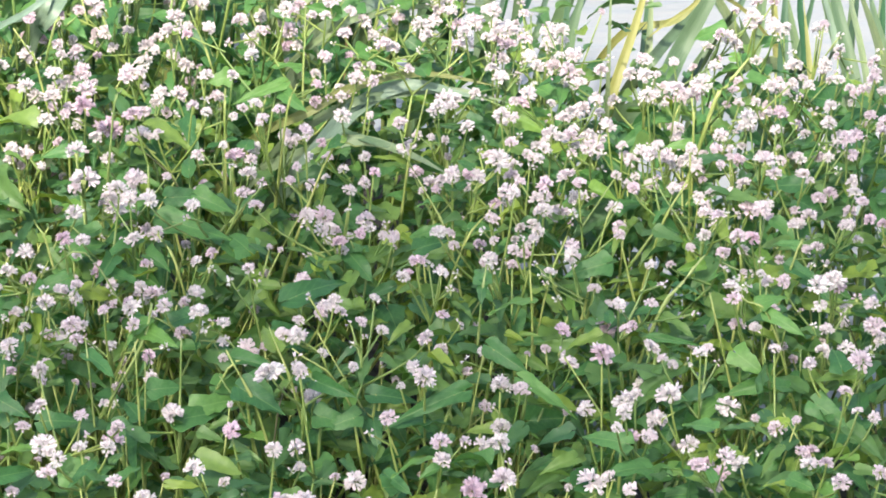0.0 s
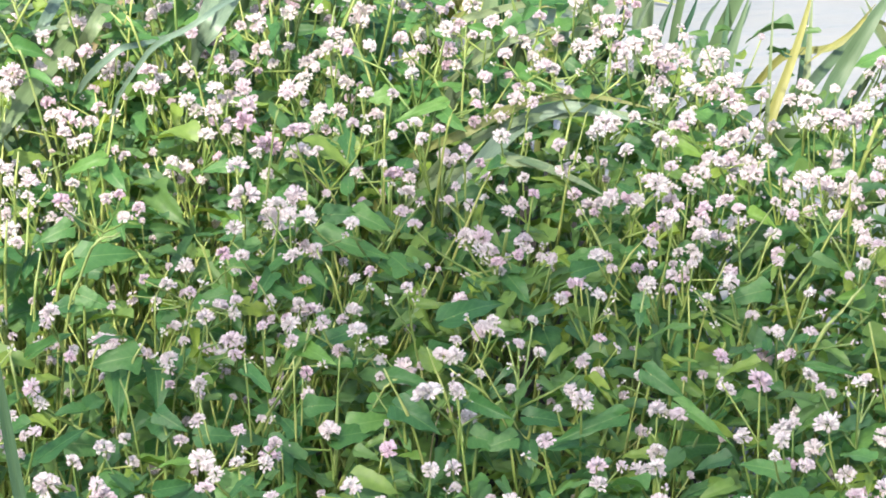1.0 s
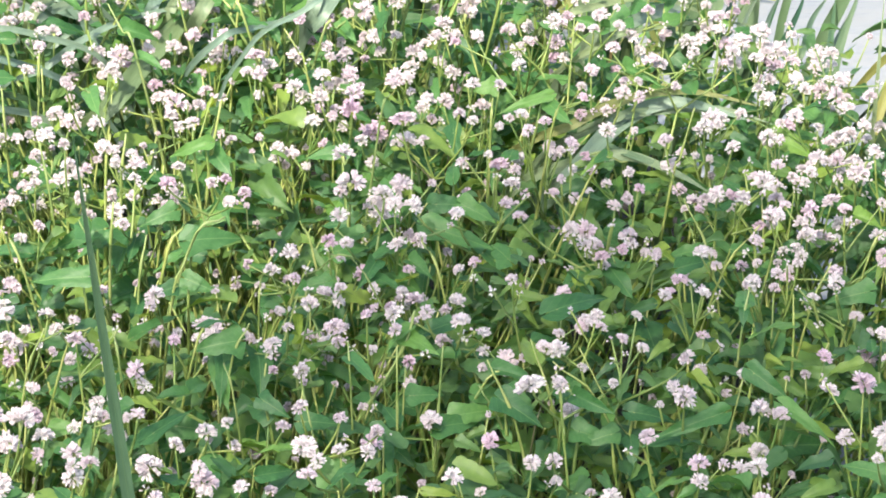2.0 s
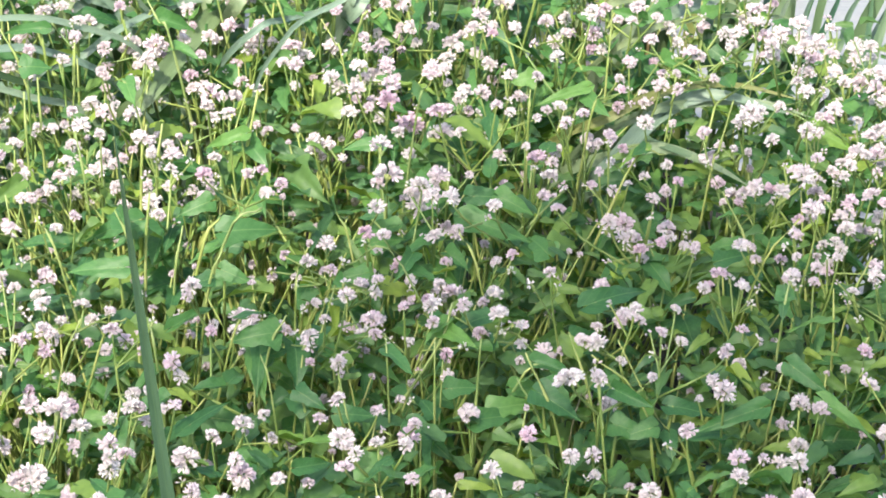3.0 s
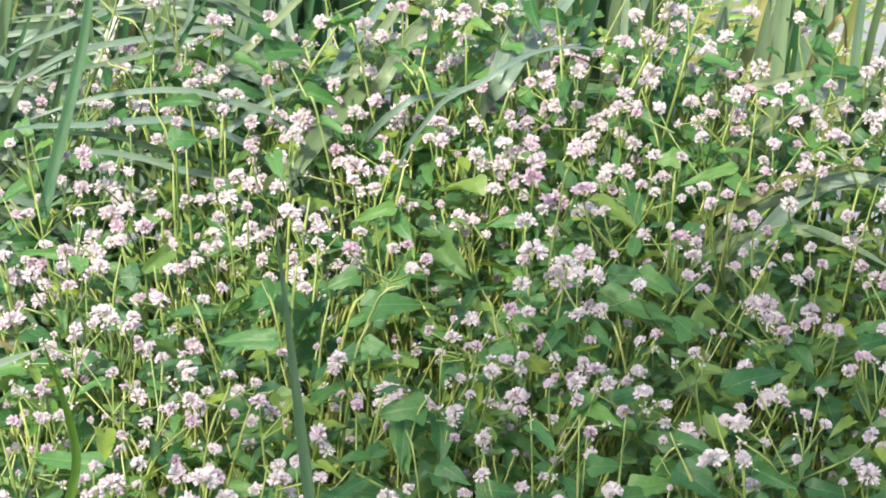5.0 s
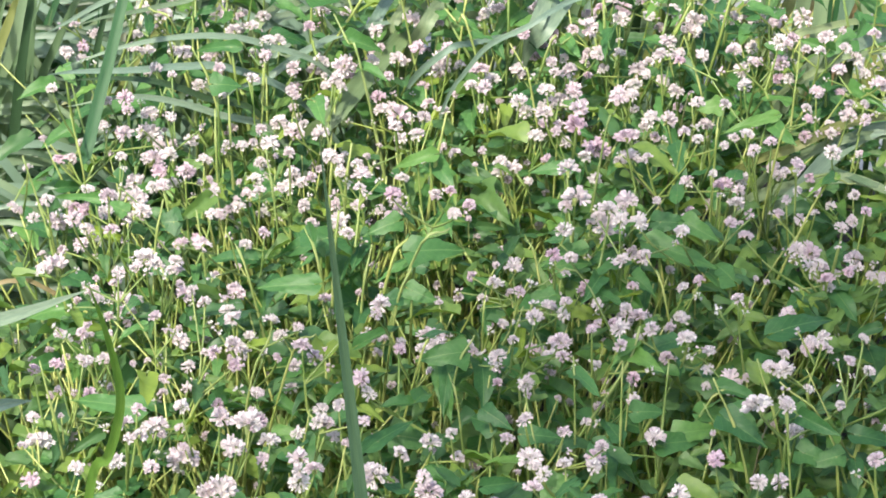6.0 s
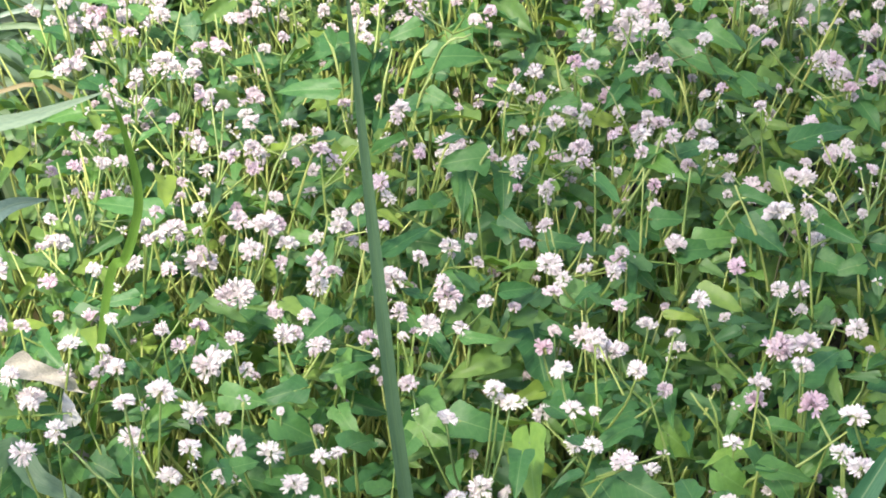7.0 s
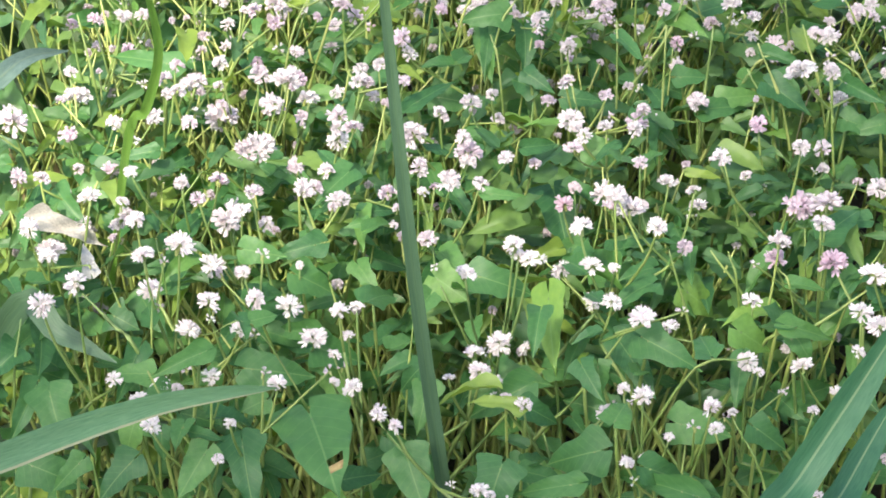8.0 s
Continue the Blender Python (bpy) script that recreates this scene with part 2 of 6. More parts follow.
def add_tube(verts, faces, line, r0, r1, sides=5, nodes_every=0):
    start = len(verts)
    count = len(line)
    for i, p in enumerate(line):
        d = (line[min(i + 1, count - 1)] - line[max(i - 1, 0)]).normalized()
        u = d.orthogonal().normalized()
        w = d.cross(u)
        r = r0 + (r1 - r0) * i / (count - 1)
        if nodes_every and i % nodes_every == 0 and 0 < i < count - 1:
            r *= 1.45
        for k in range(sides):
            a = 2 * math.pi * k / sides
            verts.append(p + (u * math.cos(a) + w * math.sin(a)) * r)
    for i in range(count - 1):
        for k in range(sides):
            a, b = start + i * sides + k, start + i * sides + (k + 1) % sides
            faces.append((a, b, b + sides, a + sides))
    faces.append(tuple(start + (count - 1) * sides + k for k in range(sides)))


# ---- setting ----
def ground_height(x, y):
    edge = 3.45 + 0.05 * math.sin(9.1 * x + 0.5) - 0.20 * max(0.0, min(1.0, (x - 0.10) / 0.12)) - 0.70 * max(0.0, min(1.0, (x - 0.37) / 0.10))
    fall = max(0.0, min(1.0, (y - edge + 0.25) / 0.6))
    return 0.012 * noise.noise((x * 6, y * 6, 0)) - 0.32 * fall * fall * (3 - 2 * fall)


def build_ground():
    xs = [-900, -60, -8, -3, *[-1.6 + 0.08 * i for i in range(41)], 3, 8, 60, 900]
    ys = [-900, -60, -8, -2, *[0.08 * i for i in range(50)], 6, 12, 60, 900]
    verts = [(x, y, ground_height(x, y)) for y in ys for x in xs]
    w = len(xs)
    faces = [(j * w + i, j * w + i + 1, (j + 1) * w + i + 1, (j + 1) * w + i) for j in range(len(ys) - 1) for i in range(w - 1)]
    tagged(new("ground", mesh_of("ground", verts, faces, SOIL)), "dark damp soil of the bank under the plants", "ground", kind="structure")
    z = -0.06
    tagged(new("water", mesh_of("water", [(-900, 1.9, z), (900, 1.9, z), (900, 900, z), (-900, 900, z)], [(0, 1, 2, 3)], WATER)),
           "pale bright rippled water beyond the bank", "water", kind="structure")


build_ground()


def shade_tree():
    """An unseen small tree added behind the camera; its crown dapples part of the bank."""
    r = random.Random(5)
    foot = Vector((-1.21, -3.50, 0))
    tree = thing("tree", foot, "unseen tree added behind the camera to shade the bank", "tree")
    verts, faces = [], []
    centre = Vector((0.0, 0.0, 6.75))
    add_tube(verts, faces, smooth_line([Vector((0.1, 0, -0.1)), Vector((-0.06, 0.05, 2.2)), Vector((0.03, 0, 4.6)), centre + Vector((0, 0, 0.6))], 6), 0.11, 0.02, 9)
    for k in range(14):
        a, q = k * 2.4, r.uniform(4.2, 6.6)
        end = Vector((math.cos(a) * r.uniform(0.7, 1.2), math.sin(a) * r.uniform(0.7, 1.2), q + r.uniform(0.3, 0.9)))
        add_tube(verts, faces, smooth_line([Vector((0, 0, q - 0.3)), end * 0.5 + Vector((0, 0, q * 0.5)), end], 4), 0.035, 0.008, 6)
    part("trunk", mesh_of("trunk", verts, faces, BARK), tree)
    verts, faces = [], []
    clumps = []
    while len(clumps) < 102:
        d = Vector((r.uniform(-1, 1), r.uniform(-1, 1), r.uniform(-1, 1)))
        if d.length < 1:
            clumps.append(centre + Vector((d.x * 1.35, d.y * 1.35, d.z * 1.1)))
    # extra clumps, added to shade the near plants
    while len(clumps) < 128:
        d = Vector((r.uniform(-1, 1), r.uniform(-1, 1), r.uniform(-1, 1)))
        if d.length < 1:
            clumps.append(Vector((-0.96 + d.x * 0.44, 0.52 + d.y * 0.21, 6.2 + d.z * 0.25)))
    fall = Vector((toward.x, toward.y, 0)) / toward.z
    # spots on the bank left sunnier by dropping clumps: centre, radii, chance
    thin = ((0.60, 2.15, 0.20, 0.38, 0.75), (-0.28, 1.92, 0.17, 0.15, 0.6), (0.20, 1.64, 0.10, 0.10, 0.8))
    loose = []
    for c in clumps:
        spot = foot + c - fall * (c.z - 0.45)
        gap = max([chance for x, y, rx, ry, chance in thin if ((spot.x - x) / rx) ** 2 + ((spot.y - y) / ry) ** 2 < 1] or [0])
        if r.random() >= gap:
            loose.append(c)
    # one more clump, added only to shade the middle right
    loose.append(Vector((0.22, 2.04, 0)) + fall * 6.0 - foot + Vector((0, 0, 6.45)))
    for c in loose:
        for k in range(60):
            at = c + Vector((r.gauss(0, 0.13), r.gauss(0, 0.13), r.gauss(0, 0.10)))
            u = Vector((r.gauss(0, 1), r.gauss(0, 1), r.gauss(0, 0.5))).normalized()
            w = u.orthogonal().normalized()
            n = len(verts)
            verts += [at, at + u * 0.04 + w * 0.022, at + u * 0.09, at + u * 0.04 - w * 0.022]
            faces.append((n, n + 1, n + 2, n + 3))
    part("crown", mesh_of("crown", verts, faces, LOW_LEAF), tree, label="loose crown of small leaves, arranged to shape the shade")


shade_tree()


# ---- knotweed: leaves, flower heads, stems ----
def leaf_mesh(seed, lobe, flat=1.0):
    """An arrow-shaped leaf, 1 long, that lies along y with its stalk end at the origin."""
    r = random.Random(seed)
    shape = smooth_line([(0, 0.04, 0), (0.03, 0.23, 0), (0.09, 0.35 + lobe, 0), (0.20, 0.345 + 0.4 * lobe, 0), (0.33, 0.305, 0), (0.47, 0.290, 0), (0.61, 0.240, 0), (0.75, 0.155, 0), (0.88, 0.062, 0), (1.0, 0.0, 0)], 2)
    droop, fold, twist, curl = r.uniform(0.12, 0.55), r.uniform(0.08, 0.50), r.uniform(-0.3, 0.3), r.uniform(-0.20, 0.35)
    fold, curl = fold * flat, curl * flat
    narrow, phase = r.uniform(0.85, 1.1), r.uniform(0, 6)
    verts, faces = [], []
    cols = (-1, -0.7, -0.35, 0, 0.35, 0.7, 1)
    for p in shape:
        u, half = p.x, max(0.0, p.y) * narrow * (1 + 0.05 * math.sin(17 * p.x + phase) + 0.03 * math.sin(31 * p.x + 2 * phase))
        for c in cols:
            x = half * c
            y = u - (0.15 + 0.35 * lobe) * abs(c) ** 1.5 * max(0.0, 1 - u / 0.3)
            z = fold * abs(x) - curl * 2.5 * x * x - droop * u * u + twist * x * u + (0.030 * math.sin(11 * u + phase + c) + 0.018 * math.sin(21 * u + 2 * phase + 2 * c)) * c * c
            verts.append((x, y, z))
    for j in range(len(shape) - 1):
        for i in range(6):
            a = j * 7 + i
            faces.append((a, a + 1, a + 8, a + 7))
    return mesh_of("leaf", verts, faces, LEAF)


def head_mesh(seed, few=False):
    """A round head of small five-petalled florets, 1 wide, on a short green calyx."""
    r = random.Random(seed)
    verts, faces, index = [], [], []
    count = r.choice((3, 4, 6)) if few else r.choice((21, 24, 27, 30))
    skew = Vector((r.uniform(-0.12, 0.12), r.uniform(-0.12, 0.12), 0))
    for k in range(count):
        z = 1 - 1.45 * (k + 0.5) / count
        a = k * 2.39996 + r.uniform(-0.35, 0.35)
        s = math.sqrt(max(0.0, 1 - z * z))
        axis = Vector((s * math.cos(a), s * math.sin(a), z + 0.15)).normalized()
        side = axis.orthogonal().normalized()
        other = axis.cross(side)
        long, opening = r.uniform(0.24, 0.40), r.choice((0.04, 0.08, 0.13, 0.18))
        root = axis * r.uniform(0.10, 0.27) + skew * r.uniform(0, 1.5)
        turn = r.uniform(0, 6)
        for p in range(5):
            b = turn + p * 2 * math.pi / 5
            out = side * math.cos(b) + other * math.sin(b)
            across = axis.cross(out)
            n = len(verts)
            low = root + axis * long * 0.40 + out * 0.040
            mid = root + axis * long * 0.76 + out * (0.055 + 0.45 * opening)
            tip = root + axis * long + out * (0.02 + opening)
            verts += [root - across * 0.02, root + across * 0.02, low - across * 0.045, low + across * 0.045, mid - across * 0.066, mid + across * 0.066, tip - across * 0.040, tip + across * 0.040]
            faces += [(n, n + 1, n + 3, n + 2), (n + 2, n + 3, n + 5, n + 4), (n + 4, n + 5, n + 7, n + 6)]
            index += [0, 0, 0]
    n = len(faces)
    add_tube(verts, faces, [Vector((0, 0, -0.42)), Vector((0, 0, -0.22)), Vector((0, 0, -0.02))], 0.05, 0.13, 6)
    index += [1] * (len(faces) - n)
    return mesh_of("flower_head", verts, faces, PETAL, CALYX, index=index)


def floret_mesh(seed):
    """One five-petalled floret, 1 long, along z."""
    r = random.Random(seed)
    verts, faces = [], []
    opening = (0.15, 0.26, 0.38, 0.50)[seed % 4]
    for p in range(5):
        b = p * 2 * math.pi / 5 + r.uniform(-0.1, 0.1)
        out, across = Vector((math.cos(b), math.sin(b), 0)), Vector((-math.sin(b), math.cos(b), 0))
        n = len(verts)
        for up, far, half in ((0.0, 0.0, 0.04), (0.38, 0.13, 0.10), (0.60, 0.16 + 0.25 * opening, 0.155), (0.84, 0.12 + 0.7 * opening, 0.150), (1.0, 0.05 + 1.0 * opening, 0.035)):
            c = Vector((0, 0, up * r.uniform(0.95, 1.05))) + out * far
            verts += [c - across * half, c + out * 0.035, c + across * half]
        for k in range(4):
            a = n + k * 3
            faces += [(a, a + 1, a + 4, a + 3), (a + 1, a + 2, a + 5, a + 4)]
    return mesh_of("floret", verts, faces, FLORET)


def calyx_mesh():
    verts, faces = [], []
    add_tube(verts, faces, [Vector((0, 0, -0.42)), Vector((0, 0, -0.22)), Vector((0, 0, -0.02)), Vector((0, 0, 0.05))], 0.05, 0.15, 7)
    return mesh_of("calyx", verts, faces, CALYX)


FLORETS = [floret_mesh(s) for s in range(8)]
CALYX_MESH = calyx_mesh()


def near_head(plant, m):
    """A flower head whose florets are pieces of their own."""
    head = part("flower_head", CALYX_MESH, plant, m)
    count = dice.choice((18, 20, 23, 26))
    for k in range(count):
        z = 1 - 1.4 * (k + 0.5) / count
        a = k * 2.39996 + dice.uniform(-0.35, 0.35)
        s = math.sqrt(max(0.0, 1 - z * z))
        axis = Vector((s * math.cos(a), s * math.sin(a), z + 0.15)).normalized()
        size = dice.uniform(0.27, 0.38)
        turn = axis.to_track_quat("Z", "Y").to_matrix().to_4x4()
        part("floret", dice.choice(FLORETS), head, Matrix.Translation(axis * dice.uniform(0.05, 0.21)) @ turn @ pose(0, 0, 0, 0, 0, dice.uniform(0, 72)) @ Matrix.Scale(size, 4))


LEAVES = [leaf_mesh(s, lobe) for s, lobe in enumerate((0.0, 0.03, 0.06, 0.10, 0.02, 0.12, 0.05, 0.0, 0.08, 0.04))]
BROAD_LEAVES = [leaf_mesh(60 + s, lobe, 0.85) for s, lobe in enumerate((0.05, 0.10, 0.02, 0.13, 0.08))]


def chewed_leaf():
    """A broad leaf with a gnawed hole and a brown rim round it."""
    whole = BROAD_LEAVES[0]
    faces, index = [], []
    for p in whole.polygons:
        d = (Vector(p.center).xy - Vector((-0.07, 0.66))).length
        if d > 0.055:
            faces.append(tuple(p.vertices))
            index.append(1 if d < 0.078 else 0)
    return mesh_of("leaf", [tuple(v.co) for v in whole.vertices], faces, LEAF, WITHERED, index=index)


CHEWED_LEAF = chewed_leaf()
HEADS = [head_mesh(s) for s in range(12)]
BUDS = [head_mesh(40 + s, True) for s in range(6)]
dice = random.Random(11)
LEAF_SHAPES = [([Vector(v.co) for v in me.vertices], [tuple(p.vertices) for p in me.polygons]) for me in LEAVES]
HEAD_SHAPES = [([Vector(v.co) for v in me.vertices], [tuple(p.vertices) for p in me.polygons], [p.material_index for p in me.polygons]) for me in HEADS]


class Joined:
    """Many small plants in one mesh."""

    def __init__(self):
        self.verts, self.faces, self.index = [], [], []

    def tube(self, line, r0, r1, slot):
        n = len(self.faces)
        add_tube(self.verts, self.faces, line, r0, r1, 5, 3)
        self.index += [slot] * (len(self.faces) - n)

    def leaf(self, m, slot):
        vs, fs = dice.choice(LEAF_SHAPES)
        n = len(self.verts)
        self.verts += [m @ v for v in vs]
        self.faces += [tuple(n + i for i in f) for f in fs]
        self.index += [slot] * len(fs)

    def head(self, m, slot, calyx):
        vs, fs, ix = dice.choice(HEAD_SHAPES)
        n = len(self.verts)
        self.verts += [m @ v for v in vs]
        self.faces += [tuple(n + i for i in f) for f in fs]
        self.index += [calyx if i else slot for i in ix]

    def done(self, name, label, category, *mats):
        tagged(new(name, mesh_of(name, self.verts, self.faces, *mats, index=self.index)), label, category, kind="stuff")


def leaf_pose(base, way, normal, long, wide):
    y = Vector(way).normalized()
    z = Vector(normal)
    z = (z - y * z.dot(y)).normalized()
    x = y.cross(z)
    m = Matrix((x, y, z)).transposed().to_4x4()
    return Matrix.Translation(base) @ m @ Matrix.Diagonal((wide, long, long, 1))


def random_leaf(plant, base, long):
    a = dice.uniform(0, 2 * math.pi)
    way = Vector((math.cos(a), math.sin(a), dice.uniform(-0.35, 0.25)))
    normal = Vector((dice.gauss(-0.05, 0.5), dice.gauss(-0.30, 0.5), 1.0))
    broad = 1.15 if plant.location.y < 1.62 else 0.88
    part("leaf", dice.choice(LEAVES), plant, leaf_pose(base, way, normal, long, long * broad * dice.uniform(0.6, 0.95)))


PLANT_WORDS = "green flowering knotweed with pink-white round heads on thin stalks"
LEAFY_WORDS = "green leafy knotweed shoot with arrow-shaped leaves in the bank"


def bloom(*heads):
    """One flowering plant; its heads as x, y, z and width, all in mm."""
    tops = [Vector(h[:3]) / 1000 for h in heads]
    mid = sum(tops, Vector()) / len(tops)
    lean = Vector((dice.gauss(0, 0.22 if mid.y < 1.7 else 0.16), dice.gauss(0.03, 0.08), 0))
    foot = Vector((mid.x + lean.x, mid.y + lean.y, ground_height(mid.x, mid.y)))
    plant = thing("knotweed_plant", foot, PLANT_WORDS, "flowering plant", "knotweed plants on the bank")
    fork = Vector((mid.x + dice.gauss(0, 0.008), mid.y + dice.gauss(0.004, 0.008), min(t.z for t in tops) - dice.uniform(0.02, 0.06)))
    knee = foot.lerp(fork, 0.55) + Vector((dice.gauss(0, 0.026), dice.gauss(0, 0.022), 0))
    verts, faces = [], []
    main = [p - foot for p in smooth_line([foot, knee, fork], 5)]
    add_tube(verts, faces, main, 0.0013 if mid.y < 1.6 else 0.0016, 0.0009, 6, 3)
    for top, h in zip(tops, heads):
        wide = (1.44 if top.y < 1.62 else 1.28 if top.y < 1.85 else 1.04) * h[3] / 1000
        d = top - fork
        bend = fork + d * 0.55 + Vector((d.x * 0.15, d.y * 0.15, 0))
        line = [p - foot for p in smooth_line([fork, bend, top - Vector((0, 0, wide * 0.3))], 3)]
        add_tube(verts, faces, line, 0.0010, 0.0007, 5)
        tilt = pose(0, 0, 0, dice.gauss(8, 14), dice.gauss(0, 14), dice.uniform(0, 360))
        spread = Matrix.Translation(top - foot) @ tilt @ Matrix.Diagonal((wide * dice.uniform(0.85, 1.12), wide * dice.uniform(0.85, 1.12), wide * dice.uniform(0.7, 1.05), 1))
        if top.y < 1.62:
            near_head(plant, spread)
        else:
            part("flower_head", dice.choice(HEADS), plant, spread)
    for k in range(dice.choice((0, 1, 1, 2)) if mid.y < 1.85 else dice.choice((1, 2) if mid.y < 2.05 else (0, 1)) + len(tops)):
        by = dice.choice(tops)
        top = by + Vector((dice.gauss(0, 0.013), dice.gauss(0, 0.012), dice.uniform(-0.020, 0.004)))
        start = fork.lerp(by, dice.uniform(0.35, 0.75))
        add_tube(verts, faces, [p - foot for p in smooth_line([start, start.lerp(top, 0.6), top], 2)], 0.0008, 0.0006, 5)
        full = mid.y > 1.62 and dice.random() < 0.45
        size = dice.uniform(0.0065, 0.0100) if full else dice.uniform(0.0060, 0.0100)
        part("bud_head", dice.choice(HEADS if full else BUDS), plant, Matrix.Translation(top - foot) @ pose(0, 0, 0, dice.gauss(8, 20), dice.gauss(0, 20), dice.uniform(0, 360)) @ Matrix.Scale(size, 4))
    part("stem", mesh_of("stem", verts, faces, STALK), plant)
    for k in range((6 if mid.y > 1.9 else 7) if mid.y > 1.62 else 4 if mid.y > 1.54 else 2):
        q = dice.uniform(0.50, 0.90) if mid.y < 1.54 else dice.uniform(0.78, 1.06) if mid.y < 1.8 or k < 3 else dice.uniform(0.55, 1.0)
        at = main[min(len(main) - 1, int(q * len(main)))] + Vector((dice.gauss(0, 0.016), dice.gauss(0, 0.016), dice.uniform(-0.015, 0.025)))
        random_leaf(plant, at, dice.uniform(0.015, 0.034 if mid.y < 1.75 else 0.036))


def shoot(base, tip, wide, chewed=False):
    """A leafy shoot with one large upper leaf from base to tip (mm), and smaller ones below."""
    b, t = Vector(base) / 1000, Vector(tip) / 1000
    foot = Vector((b.x + dice.gauss(0, 0.03), b.y + 0.03, ground_height(b.x, b.y)))
    plant = thing("knotweed_shoot", foot, LEAFY_WORDS, "plant", "leafy knotweed shoots")
    verts, faces = [], []
    line = [p - foot for p in smooth_line([foot, foot.lerp(b, 0.6) + Vector((dice.gauss(0, 0.01), 0.012, 0)), b], 5)]
    add_tube(verts, faces, line, 0.0016, 0.0008, 6, 3)
    part("stem", mesh_of("stem", verts, faces, STALK), plant)
    way = t - b
    long = way.length
    normal = Vector((dice.gauss(-0.1, 0.15), -0.75, 0.75))
    part("leaf", CHEWED_LEAF if chewed else dice.choice(BROAD_LEAVES), plant, leaf_pose(b - foot - way * 0.1, way, normal, long * (1.12 if b.y < 1.6 else 1.0), (1.0 if b.y < 1.6 else 0.78) * max(wide / 1000 / 0.72, 0.3 * long)))
    for k in range(4 if 1.60 < b.y < 1.7 else 2):
        random_leaf(plant, line[dice.choice((5, 6, 7, 8))] + Vector((dice.gauss(0, 0.01), dice.gauss(0.01, 0.01), 0)), dice.uniform(0.018, 0.034))


def strap_leaf(plant, look_of, wide, *points, ribbed=False):
    """A long ribbed strap leaf through the points (mm), with its foot in the bank below the first."""
    pts = [Vector(p) / 1000 for p in points]
    first = pts[0]
    d = (pts[1] - pts[0]).normalized()
    if first.y < 2.0:
        foot = Vector((first.x - 0.16 * d.x, first.y + 0.03, ground_height(first.x, first.y) - 0.03))
        rise = [foot, foot.lerp(first, 0.5) - Vector((0.02 * d.x, 0, 0))]
    else:
        back = Vector((-0.14 * d.x, 0.06, 0))
        foot = Vector((first.x + back.x, first.y + back.y, ground_height(first.x, first.y) - 0.03))
        rise = [foot, first + back * 0.8 - Vector((0, 0, 0.16)), first + back * 0.45 - Vector((0, 0, 0.055 - 0.04 * max(0.0, d.z)))]
    line = smooth_line([*rise, *pts], 6)
    verts, faces = [], []
    count = len(line)
    w = wide / 1000 / 2
    for i, p in enumerate(line):
        along = (line[min(i + 1, count - 1)] - line[max(i - 1, 0)]).normalized()
        face = Vector((0.25, -1.0, 0.8))
        across = along.cross(face).normalized()
        up = across.cross(along).normalized()
        s = i / (count - 1)
        half = w * min(1.0, 0.15 + 2.1 * s) * max(0.05, 1 - s ** 5)
        fold = 0.42 if look_of == "fresh" else 0.18
        rim = 0.0004 + half * 0.10
        for c, lift in ((-1, fold * half), (-0.45, 0.35 * fold * half), (0, -0.10 * half), (0.45, 0.35 * fold * half), (1, fold * half)):
            verts.append(p + across * half * c + up * lift)
        for c, lift in ((1, (fold - 0.02) * half), (0, -0.12 * half - rim), (-1, (fold - 0.02) * half)):
            verts.append(p + across * half * c + up * lift)
    for i in range(count - 1):
        a = i * 8
        for k in (0, 1, 2, 3, 5, 6):
            faces.append((a + k, a + k + 1, a + k + 9, a + k + 8))
    me = mesh_of("strap_leaf", [v - plant.location for v in verts], faces, STRAP[look_of])
    layer = me.uv_layers.new(name="blade")
    sides = (-1, -0.45, 0, 0.45, 1, 1, 0, -1)
    length = sum((b - a).length for a, b in zip(line, line[1:]))
    for loop in me.loops:
        row, side = divmod(loop.vertex_index, 8)
        layer.data[loop.index].uv = (sides[side] + 3.7 * foot.x, 12 * length * row / (count - 1) + 5.3 * foot.y)
    blade = part("leaf", me, plant)
    if ribbed:
        top = [v - plant.location for v in verts]
        verts, faces = [], []
        for i in range(2, count - 1):
            mid, edge = top[i * 8 + 2], top[i * 8 + 4]
            rise = (top[i * 8 + 2] - top[i * 8 + 6]).normalized() * 0.0003
            verts += [mid.lerp(top[i * 8], 0.07) + rise, mid + rise * 1.6, mid.lerp(edge, 0.07) + rise]
        faces = [(3 * i + k, 3 * i + k + 1, 3 * i + k + 4, 3 * i + k + 3) for i in range(len(verts) // 3 - 1) for k in (0, 1)]
        part("midrib", mesh_of("midrib", verts, faces, STRAP["rib" if look_of == "fresh" else look_of]), blade)
        if look_of == "sea":
            verts = []
            for i in range(2, count - 1):
                rise = (top[i * 8 + 2] - top[i * 8 + 6]).normalized() * 0.0004
                verts += [top[i * 8 + 4].lerp(top[i * 8 + 3], 0.34) + rise, top[i * 8 + 4].lerp(top[i * 8 + 3], 0.16) + rise * 1.2, top[i * 8 + 4] + rise]
            part("leaf_margin", mesh_of("leaf_margin", verts, faces, STRAP["margin"]), blade, label="withered straw-coloured leaf margin")


def single_strap(look_of, wide, *points):
    x, y, z = points[0]
    plant = thing("sedge_shoot", (x / 1000, y / 1000 + 0.02, ground_height(x / 1000, y / 1000)), STRAP_WORDS[look_of], "grass", "sedge shoots among the knotweed")
    strap_leaf(plant, look_of, wide, *points, ribbed=True)


